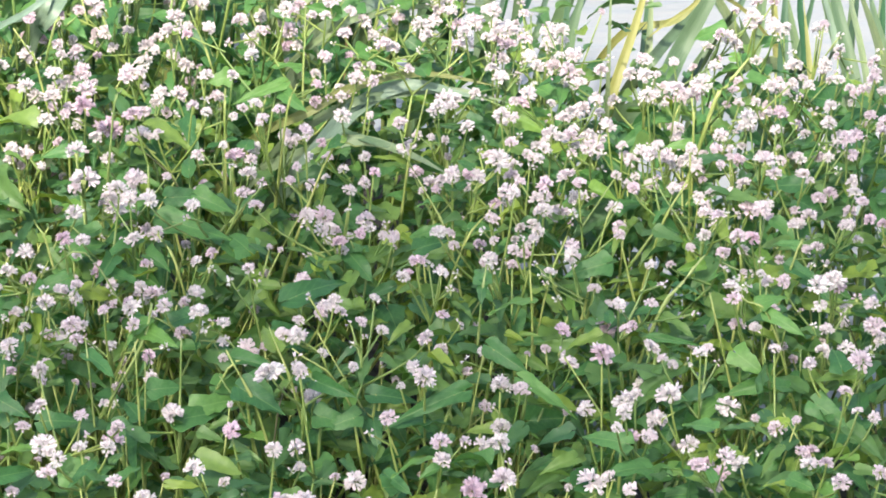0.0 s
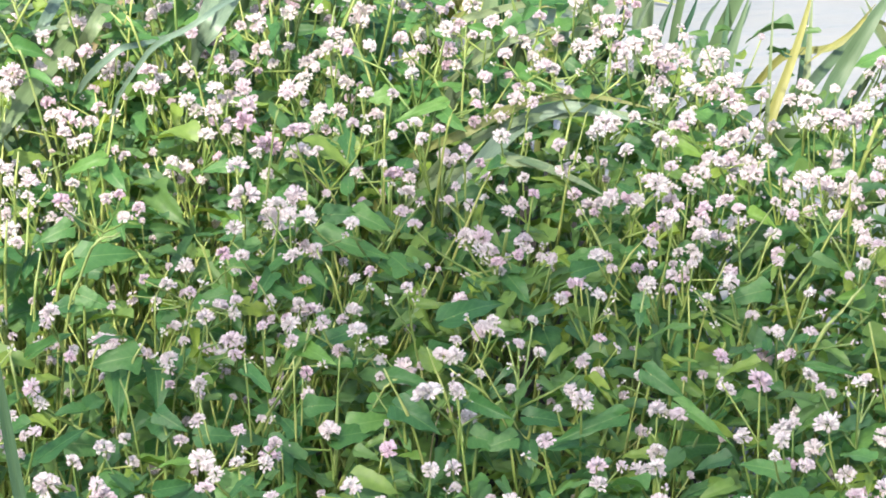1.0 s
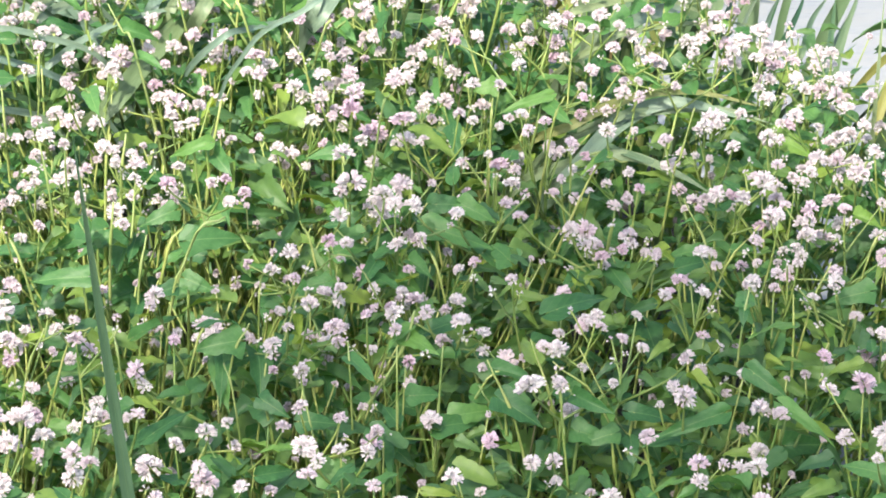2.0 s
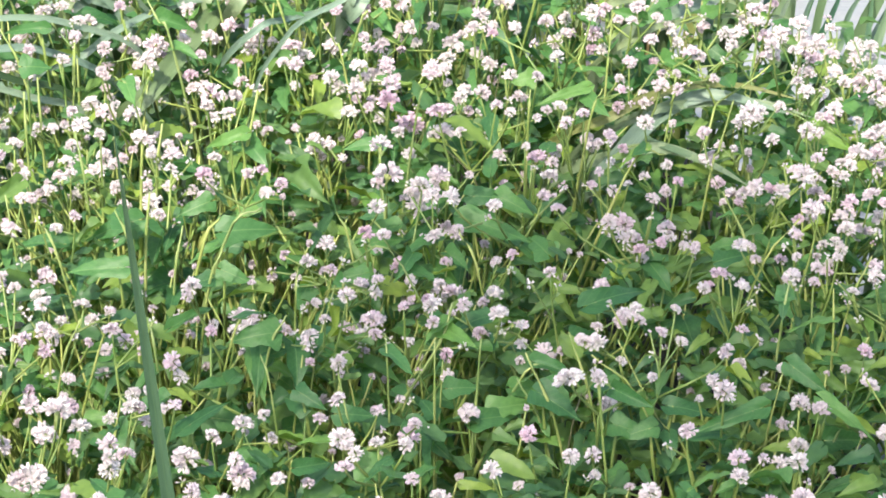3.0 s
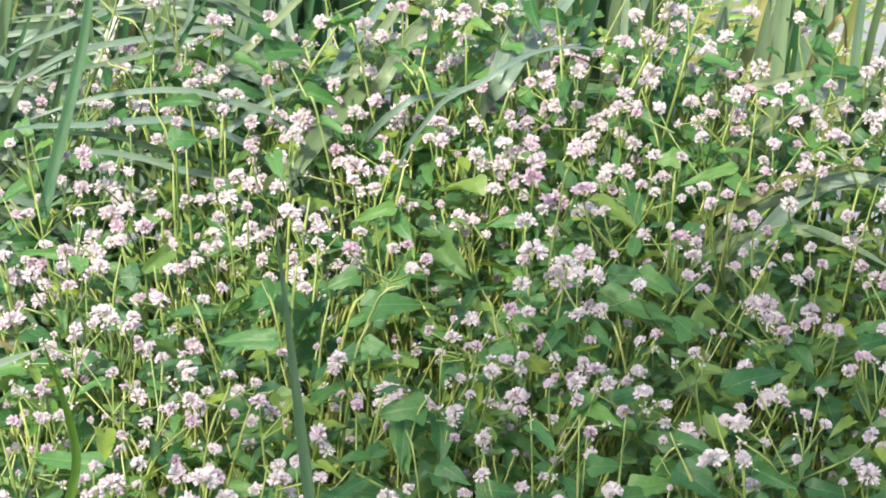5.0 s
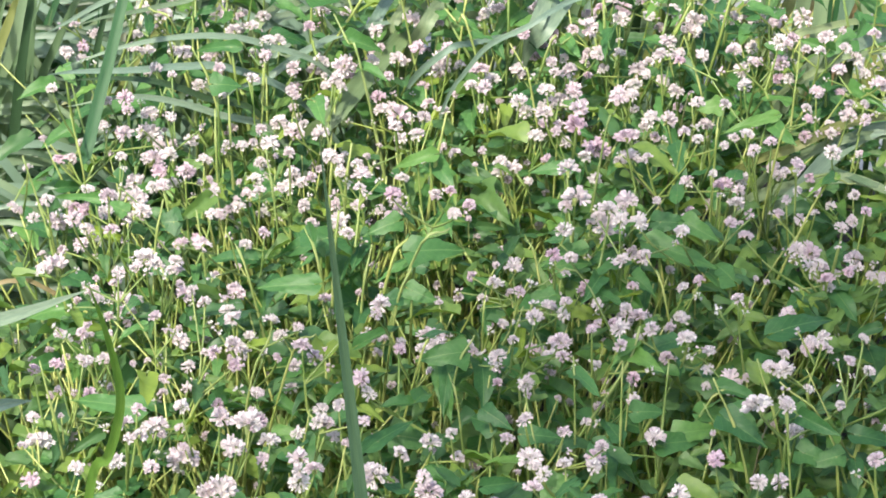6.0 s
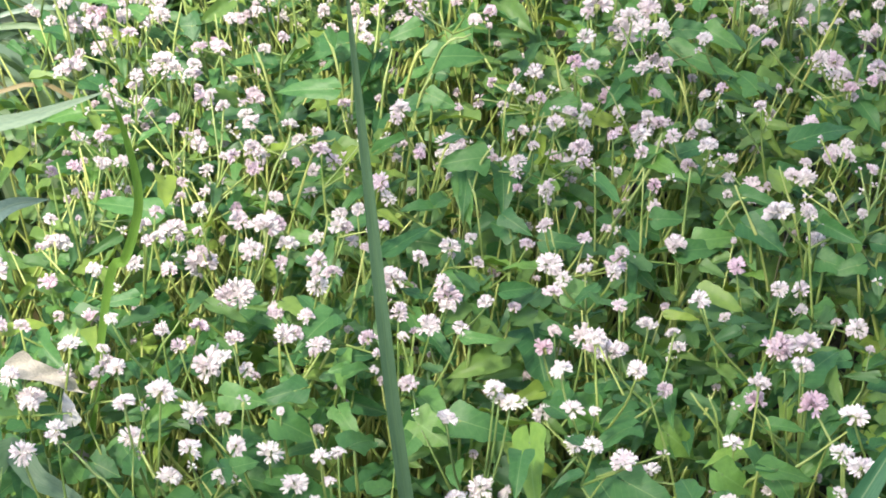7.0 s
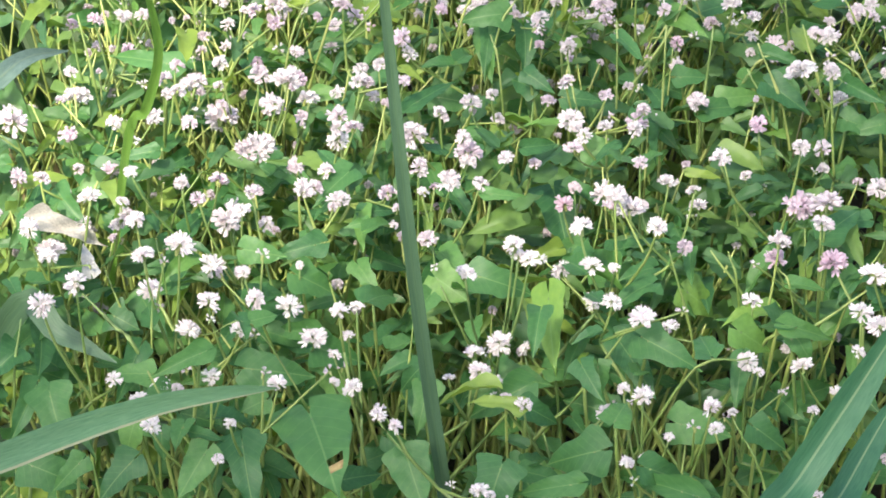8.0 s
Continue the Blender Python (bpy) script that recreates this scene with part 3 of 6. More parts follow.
STRAP_WORDS = {
    "green": "long upright green sedge leaf among the flowers",
    "teal": "broad blue-green strap leaf arching over the plants",
    "pale": "pale green strap leaf bent over the plants",
    "deep": "straight deep green strap leaf behind the flowers",
    "mid": "long upright dark green sedge leaf among the flowers",
    "sea": "long sea-green strap leaf lying across the plants, lightened as if sunlit",
    "fresh": "broad fresh green cattail leaf folded along its middle",
    "lime": "bright lime-green twisted grass leaf among the flowers",
    "dark": "dark green strap leaf low among the plants",
    "yellow": "yellowing strap leaf arching over the flowers",
    "glint": "reed leaf coloured white as a bright glint behind the flowers",
    "straw": "dry straw-coloured grass leaf among the plants",
}

def stalk(look_of, wide, *points):
    """A bare knotweed stalk (mm), top first, with swollen joints, going on down to the soil."""
    pts = [Vector(p) / 1000 for p in points]
    low = pts[-1]
    way = (low - pts[0]).normalized()
    drop = Vector((low.x + 0.12 * way.x, low.y + 0.03, ground_height(low.x, low.y)))
    line = smooth_line([*pts, low.lerp(drop, 0.5) + Vector((0.02 * way.x, 0, 0)), drop], 5)[::-1]
    verts, faces = [], []
    add_tube(verts, faces, [p - drop for p in line], wide / 1850, wide / 5000, 6, 4)
    plant = thing("leaning_knotweed", drop, "leaning yellow-green jointed knotweed shoot among leaves" if look_of == "green" else "thin dark old knotweed shoot among the flowers", "plant", "leaning knotweed shoots")
    # stems beyond 1.8 m take the copy coloured as sunlit
    part("stem", mesh_of("stem", verts, faces, (LIT_STALK if low.y > 1.8 else STALK) if look_of == "green" else OLD_STALK), plant)
    if look_of == "green":
        for k in range(2):
            random_leaf(plant, dice.choice(line[-12:-3]) - drop + Vector((0, 0.004, 0)), dice.uniform(0.016, 0.034))


# ---- bare stems ----
stalk("green", 3.7, (39, 1903, 470), (30, 1893, 443), (-3, 1883, 388), (-38, 1873, 332))
stalk("green", 2.4, (32, 1875, 440), (27, 1865, 332))
stalk("green", 2.4, (-8, 1861, 470), (-6, 1851, 430))
stalk("green", 3.2, (58, 1854, 470), (54, 1844, 412), (49, 1834, 351))
stalk("dark", 2.3, (85, 2336, 440), (67, 2326, 335), (65, 2316, 275))
stalk("green", 2.9, (81, 2358, 482), (101, 2348, 410))
stalk("green", 2.8, (262, 2192, 482), (251, 2182, 442), (244, 2173, 422))
stalk("green", 3.1, (243, 2065, 470), (268, 2055, 406))
stalk("green", 2.6, (296, 2023, 470), (264, 2014, 419))
stalk("green", 2.9, (279, 1932, 470), (273, 1922, 429))
stalk("green", 3.8, (437, 1928, 470), (424, 1918, 460), (394, 1908, 415))
stalk("green", 3.7, (431, 1875, 470), (457, 1866, 360), (479, 1856, 301))
stalk("green", 2.9, (452, 1866, 470), (477, 1856, 441))
stalk("green", 2.7, (382, 1768, 440), (396, 1758, 393))
stalk("green", 3.1, (444, 2043, 470), (417, 2033, 413))
stalk("green", 2.6, (420, 2037, 470), (453, 2027, 400))
stalk("green", 3.2, (466, 2154, 482), (467, 2145, 444))
stalk("dark", 1.6, (520, 1905, 440), (545, 1895, 406))
stalk("green", 4.7, (524, 2219, 482), (505, 2209, 463), (489, 2200, 438))
stalk("green", 2.4, (152, 1851, 470), (181, 1841, 413), (204, 1831, 380))
stalk("green", 3.2, (88, 1835, 470), (113, 1826, 401))
stalk("green", 3.2, (110, 1867, 440), (81, 1857, 425))
stalk("green", 2.4, (268, 1857, 440), (255, 1847, 367))
stalk("green", 2.9, (309, 1921, 470), (310, 1911, 414))
stalk("green", 2.7, (203, 2102, 482), (172, 2092, 469))
stalk("green", 2.8, (465, 1844, 440), (472, 1834, 380))
stalk("green", 2.5, (518, 1948, 470), (503, 1939, 448))
stalk("green", 2.5, (-44, 1927, 470), (-61, 1917, 397))
stalk("green", 2.7, (-62, 1797, 440), (-64, 1787, 391))
stalk("green", 2.8, (23, 2218, 482), (14, 2208, 457))
stalk("green", 2.4, (491, 1841, 440), (491, 1831, 361))
stalk("green", 2.6, (387, 2014, 470), (373, 2004, 443))
stalk("green", 2.5, (342, 1967, 470), (324, 1957, 419))
stalk("green", 3.6, (-432, 2121, 482), (-417, 2112, 431), (-410, 2102, 406))
stalk("green", 2.8, (-406, 2194, 482), (-395, 2184, 419))
stalk("green", 3.5, (-369, 2396, 482), (-340, 2387, 454))
stalk("green", 3.4, (-324, 2320, 482), (-304, 2310, 433))
stalk("green", 5.0, (-305, 2433, 482), (-308, 2423, 439), (-296, 2414, 400), (-289, 2404, 375))
stalk("green", 4.0, (-284, 2463, 482), (-304, 2453, 448))
stalk("green", 3.7, (-285, 2233, 482), (-283, 2224, 421))
stalk("green", 3.7, (-293, 2208, 482), (-292, 2199, 426))
stalk("green", 2.8, (-224, 2235, 482), (-207, 2226, 455))
stalk("green", 4.1, (-181, 2153, 482), (-187, 2144, 427))
stalk("green", 4.1, (-193, 2152, 482), (-198, 2143, 442))
stalk("green", 4.6, (-110, 2209, 482), (-124, 2200, 398))
stalk("green", 4.3, (-129, 2032, 470), (-147, 2022, 434))
stalk("green", 3.5, (-100, 2041, 470), (-129, 2031, 444))
stalk("green", 3.6, (-376, 1838, 470), (-361, 1828, 387))
stalk("green", 2.1, (-330, 1925, 470), (-304, 1915, 419))
stalk("green", 2.8, (26, 1852, 470), (26, 1842, 388))
stalk("green", 3.2, (119, 1862, 470), (139, 1852, 398))
stalk("green", 2.8, (133, 1832, 470), (173, 1823, 424))
stalk("green", 3.0, (-45, 2034, 470), (-33, 2024, 435))
stalk("green", 2.5, (-37, 1955, 470), (4, 1945, 475))
stalk("green", 3.0, (45, 2003, 470), (61, 1993, 432))
stalk("dark", 2.4, (-18, 2363, 440), (7, 2353, 390))
stalk("dark", 2.2, (28, 2212, 440), (70, 2202, 385))
stalk("green", 3.9, (-185, 2065, 470), (-190, 2055, 407))
stalk("green", 3.5, (-209, 2038, 470), (-196, 2028, 432))
stalk("green", 3.4, (-157, 2014, 470), (-165, 2004, 417))
stalk("green", 3.0, (-126, 1980, 470), (-139, 1971, 428))
stalk("green", 3.2, (-247, 2142, 482), (-239, 2132, 423))
stalk("green", 3.5, (-292, 2061, 470), (-285, 2052, 407))
stalk("green", 3.1, (-319, 2078, 470), (-327, 2068, 416))
stalk("green", 3.4, (-266, 2027, 470), (-248, 2017, 432))
stalk("green", 2.8, (-188, 1882, 470), (-208, 1872, 448))
stalk("green", 2.8, (-102, 1885, 470), (-117, 1875, 448))
stalk("green", 3.3, (-173, 1883, 470), (-167, 1873, 430))
stalk("green", 2.8, (-220, 1881, 470), (-237, 1871, 419))
stalk("green", 2.8, (-256, 1868, 440), (-280, 1858, 399))
stalk("green", 2.5, (-71, 1949, 470), (-73, 1940, 438))
stalk("green", 2.8, (-77, 1886, 470), (-93, 1876, 429))
stalk("green", 3.2, (104, 2211, 482), (102, 2201, 447))
stalk("green", 3.2, (161, 2213, 482), (149, 2203, 446))
stalk("green", 3.1, (-330, 1554, 440), (-311, 1544, 425), (-289, 1534, 398))
stalk("green", 3.0, (-279, 1478, 440), (-263, 1468, 411), (-249, 1458, 393))
stalk("green", 2.1, (-286, 1548, 440), (-286, 1538, 398))
stalk("green", 2.5, (-247, 1576, 440), (-230, 1566, 426), (-215, 1556, 408))
stalk("green", 1.7, (-251, 1516, 440), (-209, 1506, 443))
stalk("green", 2.4, (-125, 1542, 440), (-129, 1532, 378))
stalk("green", 2.6, (66, 1728, 440), (80, 1718, 380))
stalk("green", 3.1, (83, 1850, 440), (104, 1840, 392))
stalk("dark", 2.3, (127, 1831, 440), (118, 1821, 400))
stalk("green", 3.2, (30, 1627, 440), (51, 1617, 360))
stalk("green", 3.2, (56, 1629, 440), (87, 1619, 388))
stalk("green", 2.5, (116, 1658, 440), (128, 1648, 290))
stalk("green", 2.1, (98, 1613, 440), (109, 1603, 415))
stalk("green", 3.1, (152, 1592, 440), (117, 1582, 415), (83, 1572, 399))
stalk("green", 3.0, (79, 1517, 440), (36, 1507, 422))
stalk("green", 3.1, (5, 1541, 440), (-25, 1531, 393), (-59, 1521, 346))
stalk("green", 2.3, (-104, 1785, 440), (-84, 1775, 384))
stalk("green", 2.4, (-93, 1833, 470), (-85, 1824, 436))
stalk("green", 2.9, (-274, 1696, 440), (-297, 1686, 392))
stalk("green", 3.1, (-189, 1830, 440), (-197, 1820, 382))
stalk("green", 2.2, (-151, 1685, 440), (-162, 1675, 389))
stalk("green", 2.6, (68, 1455, 440), (91, 1445, 389))
stalk("green", 2.5, (163, 1636, 440), (141, 1626, 393))
stalk("green", 2.8, (-363, 1525, 440), (-369, 1515, 387))
stalk("green", 2.0, (-224, 1483, 440), (-240, 1473, 409))
stalk("green", 2.1, (-293, 1616, 440), (-286, 1606, 404))
stalk("green", 2.5, (67, 1629, 440), (76, 1619, 404))
stalk("green", 3.2, (-393, 2453, 530), (-368, 2443, 506), (-336, 2433, 475))
stalk("green", 3.0, (-209, 2352, 500), (-197, 2342, 479), (-185, 2332, 458))
stalk("green", 3.0, (-326, 2373, 500), (-326, 2363, 485), (-327, 2353, 472))
stalk("green", 2.6, (-174, 2400, 530), (-165, 2390, 519), (-155, 2380, 504))
stalk("green", 3.0, (-118, 2366, 500), (-107, 2356, 492), (-95, 2346, 482))
stalk("green", 2.6, (-89, 2416, 520), (-98, 2406, 500), (-105, 2396, 464))
stalk("green", 3.2, (-9, 2344, 490), (-21, 2334, 484), (-34, 2324, 476))
stalk("green", 2.6, (177, 2361, 480), (175, 2351, 453), (172, 2341, 416))
stalk("green", 2.6, (-63, 2323, 490), (-51, 2313, 472), (-44, 2303, 454))

def dry_leaf(base, tip, wide):
    """A withered grey leaf lying on the plants (mm)."""
    b, t = Vector(base) / 1000, Vector(tip) / 1000
    vs, fs = [tuple(v.co) for v in LEAVES[3].vertices], [tuple(p.vertices) for p in LEAVES[3].polygons]
    vs = [(x, y, z + 0.05 * math.sin(9 * x + 14 * y) + 0.25 * x * x) for x, y, z in vs]
    ob = new("dry_leaf", mesh_of("dry_leaf", vs, fs, DRY))
    ob.matrix_world = leaf_pose(b, t - b, (0.1, -0.6, 0.9), (t - b).length, wide / 1000 / 0.68)
    tagged(ob, "withered pale grey leaf caught on the green plants", "leaf", "withered leaves")


# ---- withered leaves ----
dry_leaf((-366, 1610, 455), (-321, 1622, 432), 12)
dry_leaf((-328, 1576, 440), (-334, 1588, 455), 9)
dry_leaf((55, 1559, 300), (46, 1571, 301), 7)

# ---- strap leaves that stand alone ----
single_strap("mid", 9.2, (-97, 1470, 323), (-121, 1480, 517), (-137, 1500, 664), (-152, 1520, 809))
# lies in the tree's shade; its sunlit look comes from the lighter colour
single_strap("sea", 16.5, (-418, 1240, 517), (-377, 1290, 498), (-339, 1330, 487), (-313, 1360, 480), (-286, 1390, 472), (-258, 1420, 462), (-223, 1450, 449), (-199, 1470, 438))
single_strap("fresh", 22.0, (68, 1300, 459), (99, 1340, 491), (125, 1360, 531), (141, 1370, 559), (174, 1390, 617))
single_strap("fresh", 19.3, (105, 1330, 436), (130, 1380, 457), (147, 1410, 473), (161, 1430, 488))
single_strap("teal", 13.3, (-399, 1450, 605), (-364, 1520, 613), (-353, 1560, 605), (-337, 1600, 586))
single_strap("teal", 12.6, (-473, 1750, 518), (-423, 1800, 516), (-388, 1820, 516), (-342, 1850, 520))
single_strap("lime", 6.6, (-317, 1660, 474), (-299, 1640, 521), (-286, 1620, 575), (-288, 1600, 629), (-295, 1580, 682))
single_strap("mid", 18.0, (-376, 1552, 420), (-341, 1532, 425), (-304, 1514, 418))
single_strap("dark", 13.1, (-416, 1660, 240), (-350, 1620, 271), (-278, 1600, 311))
single_strap("straw", 5.0, (-416, 1600, 390), (-395, 1600, 380), (-377, 1620, 354))
single_strap("straw", 6.0, (-420, 1620, 288), (-403, 1660, 261))
single_strap("green", 7.0, (191, 2287, 400), (207, 2254, 412), (223, 2229, 418), (241, 2219, 416), (252, 2222, 408))

# ---- sedge and cattail clumps ----
clump = thing("cattail_clump", (0.405, 2.475, ground_height(0.405, 2.475)), "upright flat cattail leaves standing before the water", "reed", "cattail clumps")
strap_leaf(clump, "green", 14.5, (412, 2500, 325), (428, 2550, 351), (453, 2600, 394))
strap_leaf(clump, "yellow", 10.6, (428, 2400, 313), (450, 2420, 368), (475, 2460, 413), (493, 2500, 449))
strap_leaf(clump, "pale", 5.1, (422, 2300, 382), (423, 2300, 450), (427, 2320, 523))
clump = thing("cattail_clump", (0.541, 2.595, ground_height(0.541, 2.595)), "upright flat cattail leaves standing before the water", "reed", "cattail clumps")
strap_leaf(clump, "pale", 11.5, (504, 2600, 234), (519, 2660, 275), (528, 2700, 345))
strap_leaf(clump, "green", 20.0, (506, 2550, 277), (538, 2600, 303), (571, 2620, 351), (600, 2650, 376))
strap_leaf(clump, "yellow", 7.8, (547, 2700, 285), (566, 2700, 299), (589, 2700, 330))
strap_leaf(clump, "green", 12.8, (532, 2600, 238), (559, 2650, 254), (598, 2680, 298))
strap_leaf(clump, "green", 4.9, (528, 2500, 301), (545, 2500, 335), (562, 2500, 376))
strap_leaf(clump, "green", 18.0, (628, 2620, 229), (612, 2620, 278), (597, 2620, 326))
clump = thing("cattail_clump", (0.695, 2.614, ground_height(0.695, 2.614)), "upright flat cattail leaves standing before the water", "reed", "cattail clumps")
strap_leaf(clump, "pale", 17.1, (632, 2700, 231), (605, 2700, 282), (578, 2700, 337))
strap_leaf(clump, "mid", 15.0, (637, 2600, 239), (645, 2640, 284), (658, 2700, 339))
strap_leaf(clump, "green", 18.0, (725, 2600, 191), (716, 2650, 246), (707, 2700, 301), (696, 2700, 349))
strap_leaf(clump, "green", 16.2, (732, 2750, 151), (749, 2800, 202), (761, 2850, 266))
strap_leaf(clump, "pale", 12.5, (728, 2550, 283), (710, 2550, 336), (685, 2550, 400))
strap_leaf(clump, "yellow", 8.7, (646, 2500, 260), (651, 2550, 304), (653, 2600, 350))
strap_leaf(clump, "pale", 11.6, (763, 2600, 201), (765, 2650, 267), (777, 2700, 333))
clump = thing("cattail_clump", (0.784, 2.800, ground_height(0.784, 2.800)), "upright flat cattail leaves standing before the water", "reed", "cattail clumps")
strap_leaf(clump, "pale", 13.8, (784, 2800, 109), (793, 2850, 175), (804, 2900, 241))
clump = thing("sedge_clump", (0.176, 2.337, ground_height(0.176, 2.337)), "arching blue-green sedge leaves at the edge of the bank", "grass", "sedge clumps")
strap_leaf(clump, "yellow", 8.3, (172, 2280, 422), (207, 2300, 431), (246, 2320, 431), (285, 2330, 425), (336, 2320, 416))
strap_leaf(clump, "teal", 16.4, (168, 2220, 406), (211, 2300, 412), (260, 2320, 422), (321, 2280, 424))
strap_leaf(clump, "pale", 8.4, (202, 2300, 415), (246, 2320, 414), (298, 2320, 415), (343, 2300, 410))
strap_leaf(clump, "pale", 10.1, (179, 2250, 404), (215, 2240, 414), (249, 2200, 420), (275, 2150, 427))
clump = thing("sedge_clump", (-0.397, 2.300, ground_height(-0.397, 2.300)), "arching blue-green sedge leaves at the edge of the bank", "grass", "sedge clumps")
strap_leaf(clump, "deep", 10.3, (-397, 2200, 442), (-390, 2228, 471), (-379, 2256, 513), (-371, 2284, 550), (-364, 2312, 597), (-362, 2340, 614))
clump = thing("sedge_clump", (-0.296, 2.600, ground_height(-0.296, 2.600)), "arching blue-green sedge leaves at the edge of the bank", "grass", "sedge clumps")
strap_leaf(clump, "teal", 6.5, (-296, 2500, 497), (-348, 2476, 497), (-384, 2452, 499), (-409, 2428, 498), (-435, 2404, 495), (-456, 2380, 489))
strap_leaf(clump, "pale", 4.1, (-281, 2500, 497), (-318, 2480, 503), (-385, 2460, 500), (-435, 2440, 504), (-460, 2420, 509))
strap_leaf(clump, "teal", 6.5, (-285, 2480, 474), (-327, 2456, 479), (-372, 2432, 482), (-403, 2408, 484), (-433, 2384, 475), (-454, 2360, 472))
strap_leaf(clump, "pale", 4.9, (-311, 2440, 473), (-347, 2420, 476), (-378, 2400, 477), (-404, 2380, 480), (-430, 2360, 479))
clump = thing("sedge_clump", (-0.269, 2.460, ground_height(-0.269, 2.460)), "arching blue-green sedge leaves at the edge of the bank", "grass", "sedge clumps")
strap_leaf(clump, "teal", 5.8, (-269, 2360, 467), (-305, 2345, 481), (-345, 2330, 485), (-385, 2315, 482), (-426, 2300, 472))
strap_leaf(clump, "teal", 6.7, (-292, 2340, 453), (-332, 2325, 462), (-372, 2310, 465), (-416, 2295, 470), (-437, 2280, 474))
# blade of the shaded bunch, its shade put into the dark colour
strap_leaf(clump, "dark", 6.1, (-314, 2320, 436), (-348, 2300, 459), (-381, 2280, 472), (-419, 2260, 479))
strap_leaf(clump, "teal", 6.1, (-302, 2300, 431), (-341, 2280, 453), (-374, 2260, 465), (-417, 2240, 465))
clump = thing("sedge_clump", (-0.281, 2.520, ground_height(-0.281, 2.520)), "arching blue-green sedge leaves at the edge of the bank", "grass", "sedge clumps")
strap_leaf(clump, "pale", 8.8, (-281, 2420, 455), (-270, 2470, 449), (-234, 2520, 469), (-200, 2570, 485), (-175, 2620, 488))
strap_leaf(clump, "teal", 8.9, (-297, 2460, 418), (-273, 2495, 426), (-236, 2530, 424), (-193, 2565, 416), (-160, 2600, 401))
strap_leaf(clump, "teal", 6.5, (-268, 2380, 427), (-240, 2400, 441), (-208, 2420, 450), (-170, 2440, 452), (-127, 2460, 445))
clump = thing("sedge_clump", (-0.214, 2.160, ground_height(-0.214, 2.160)), "arching blue-green sedge leaves at the edge of the bank", "grass", "sedge clumps")
strap_leaf(clump, "green", 16.9, (-211, 2328, 415), (-177, 2388, 436), (-142, 2448, 453), (-105, 2508, 472), (-70, 2568, 485), (-47, 2628, 486))
clump = thing("sedge_clump", (-0.180, 2.540, ground_height(-0.180, 2.540)), "arching blue-green sedge leaves at the edge of the bank", "grass", "sedge clumps")
strap_leaf(clump, "teal", 10.4, (-180, 2440, 454), (-168, 2485, 460), (-148, 2530, 472), (-132, 2575, 483), (-121, 2620, 488))
strap_leaf(clump, "pale", 9.4, (-165, 2440, 451), (-148, 2485, 463), (-130, 2530, 475), (-114, 2575, 485), (-103, 2620, 489))
strap_leaf(clump, "pale", 12.4, (-134, 2400, 471), (-117, 2455, 477), (-95, 2510, 487), (-75, 2565, 490), (-57, 2620, 492))
strap_leaf(clump, "teal", 5.9, (-116, 2360, 464), (-95, 2387, 459), (-68, 2413, 454), (-39, 2440, 444))
clump = thing("sedge_clump", (-0.041, 2.500, ground_height(-0.041, 2.500)), "arching blue-green sedge leaves at the edge of the bank", "grass", "sedge clumps")
strap_leaf(clump, "teal", 12.9, (-41, 2400, 474), (-31, 2450, 483), (-20, 2500, 493), (-11, 2550, 497), (-4, 2600, 504))
strap_leaf(clump, "teal", 15.5, (-35, 2400, 467), (-14, 2455, 476), (9, 2510, 481), (35, 2565, 491), (55, 2620, 493))
strap_leaf(clump, "dark", 4.1, (27, 2440, 478), (41, 2480, 492), (51, 2520, 511), (58, 2560, 516))
strap_leaf(clump, "teal", 4.8, (-46, 2280, 526), (-15, 2307, 535), (18, 2333, 531), (51, 2360, 515))
clump = thing("cattail_clump", (-0.287, 2.850, ground_height(-0.287, 2.850)), "upright flat cattail leaves standing before the water", "reed", "cattail clumps")
strap_leaf(clump, "green", 19.8, (-287, 2750, 319), (-292, 2800, 338), (-293, 2850, 363), (-295, 2900, 380))
strap_leaf(clump, "deep", 13.0, (-316, 2800, 314), (-318, 2850, 328), (-320, 2900, 341), (-323, 2950, 358))
strap_leaf(clump, "teal", 7.4, (-236, 2700, 363), (-246, 2750, 373), (-258, 2800, 385), (-268, 2850, 395))
clump = thing("cattail_clump", (-0.415, 2.720, ground_height(-0.415, 2.720)), "upright flat cattail leaves standing before the water", "reed", "cattail clumps")
# two thin blades whose bright glint is put into their colour
strap_leaf(clump, "glint", 6.1, (-415, 2620, 369), (-405, 2653, 391), (-396, 2687, 408), (-395, 2720, 411))
strap_leaf(clump, "glint", 3.8, (-406, 2600, 376), (-401, 2650, 387), (-400, 2700, 386))
strap_leaf(clump, "deep", 11.5, (-369, 2700, 359), (-372, 2767, 364), (-375, 2833, 369), (-380, 2900, 372))
clump = thing("cattail_clump", (0.109, 2.700, ground_height(0.109, 2.700)), "upright flat cattail leaves standing before the water", "reed", "cattail clumps")
strap_leaf(clump, "deep", 22.5, (109, 2600, 345), (120, 2662, 371), (134, 2725, 383), (155, 2788, 396), (168, 2850, 400))
strap_leaf(clump, "yellow", 5.7, (111, 2660, 383), (118, 2723, 384), (125, 2787, 396), (130, 2850, 394))
strap_leaf(clump, "pale", 8.5, (74, 2660, 377), (77, 2723, 383), (81, 2787, 395), (83, 2850, 399))
clump = thing("cattail_clump", (0.160, 2.800, ground_height(0.160, 2.800)), "upright flat cattail leaves standing before the water", "reed", "cattail clumps")
strap_leaf(clump, "green", 13.9, (160, 2700, 354), (171, 2767, 359), (187, 2833, 377), (196, 2900, 380))
strap_leaf(clump, "dark", 5.1, (162, 2700, 372), (174, 2775, 367), (187, 2850, 361))
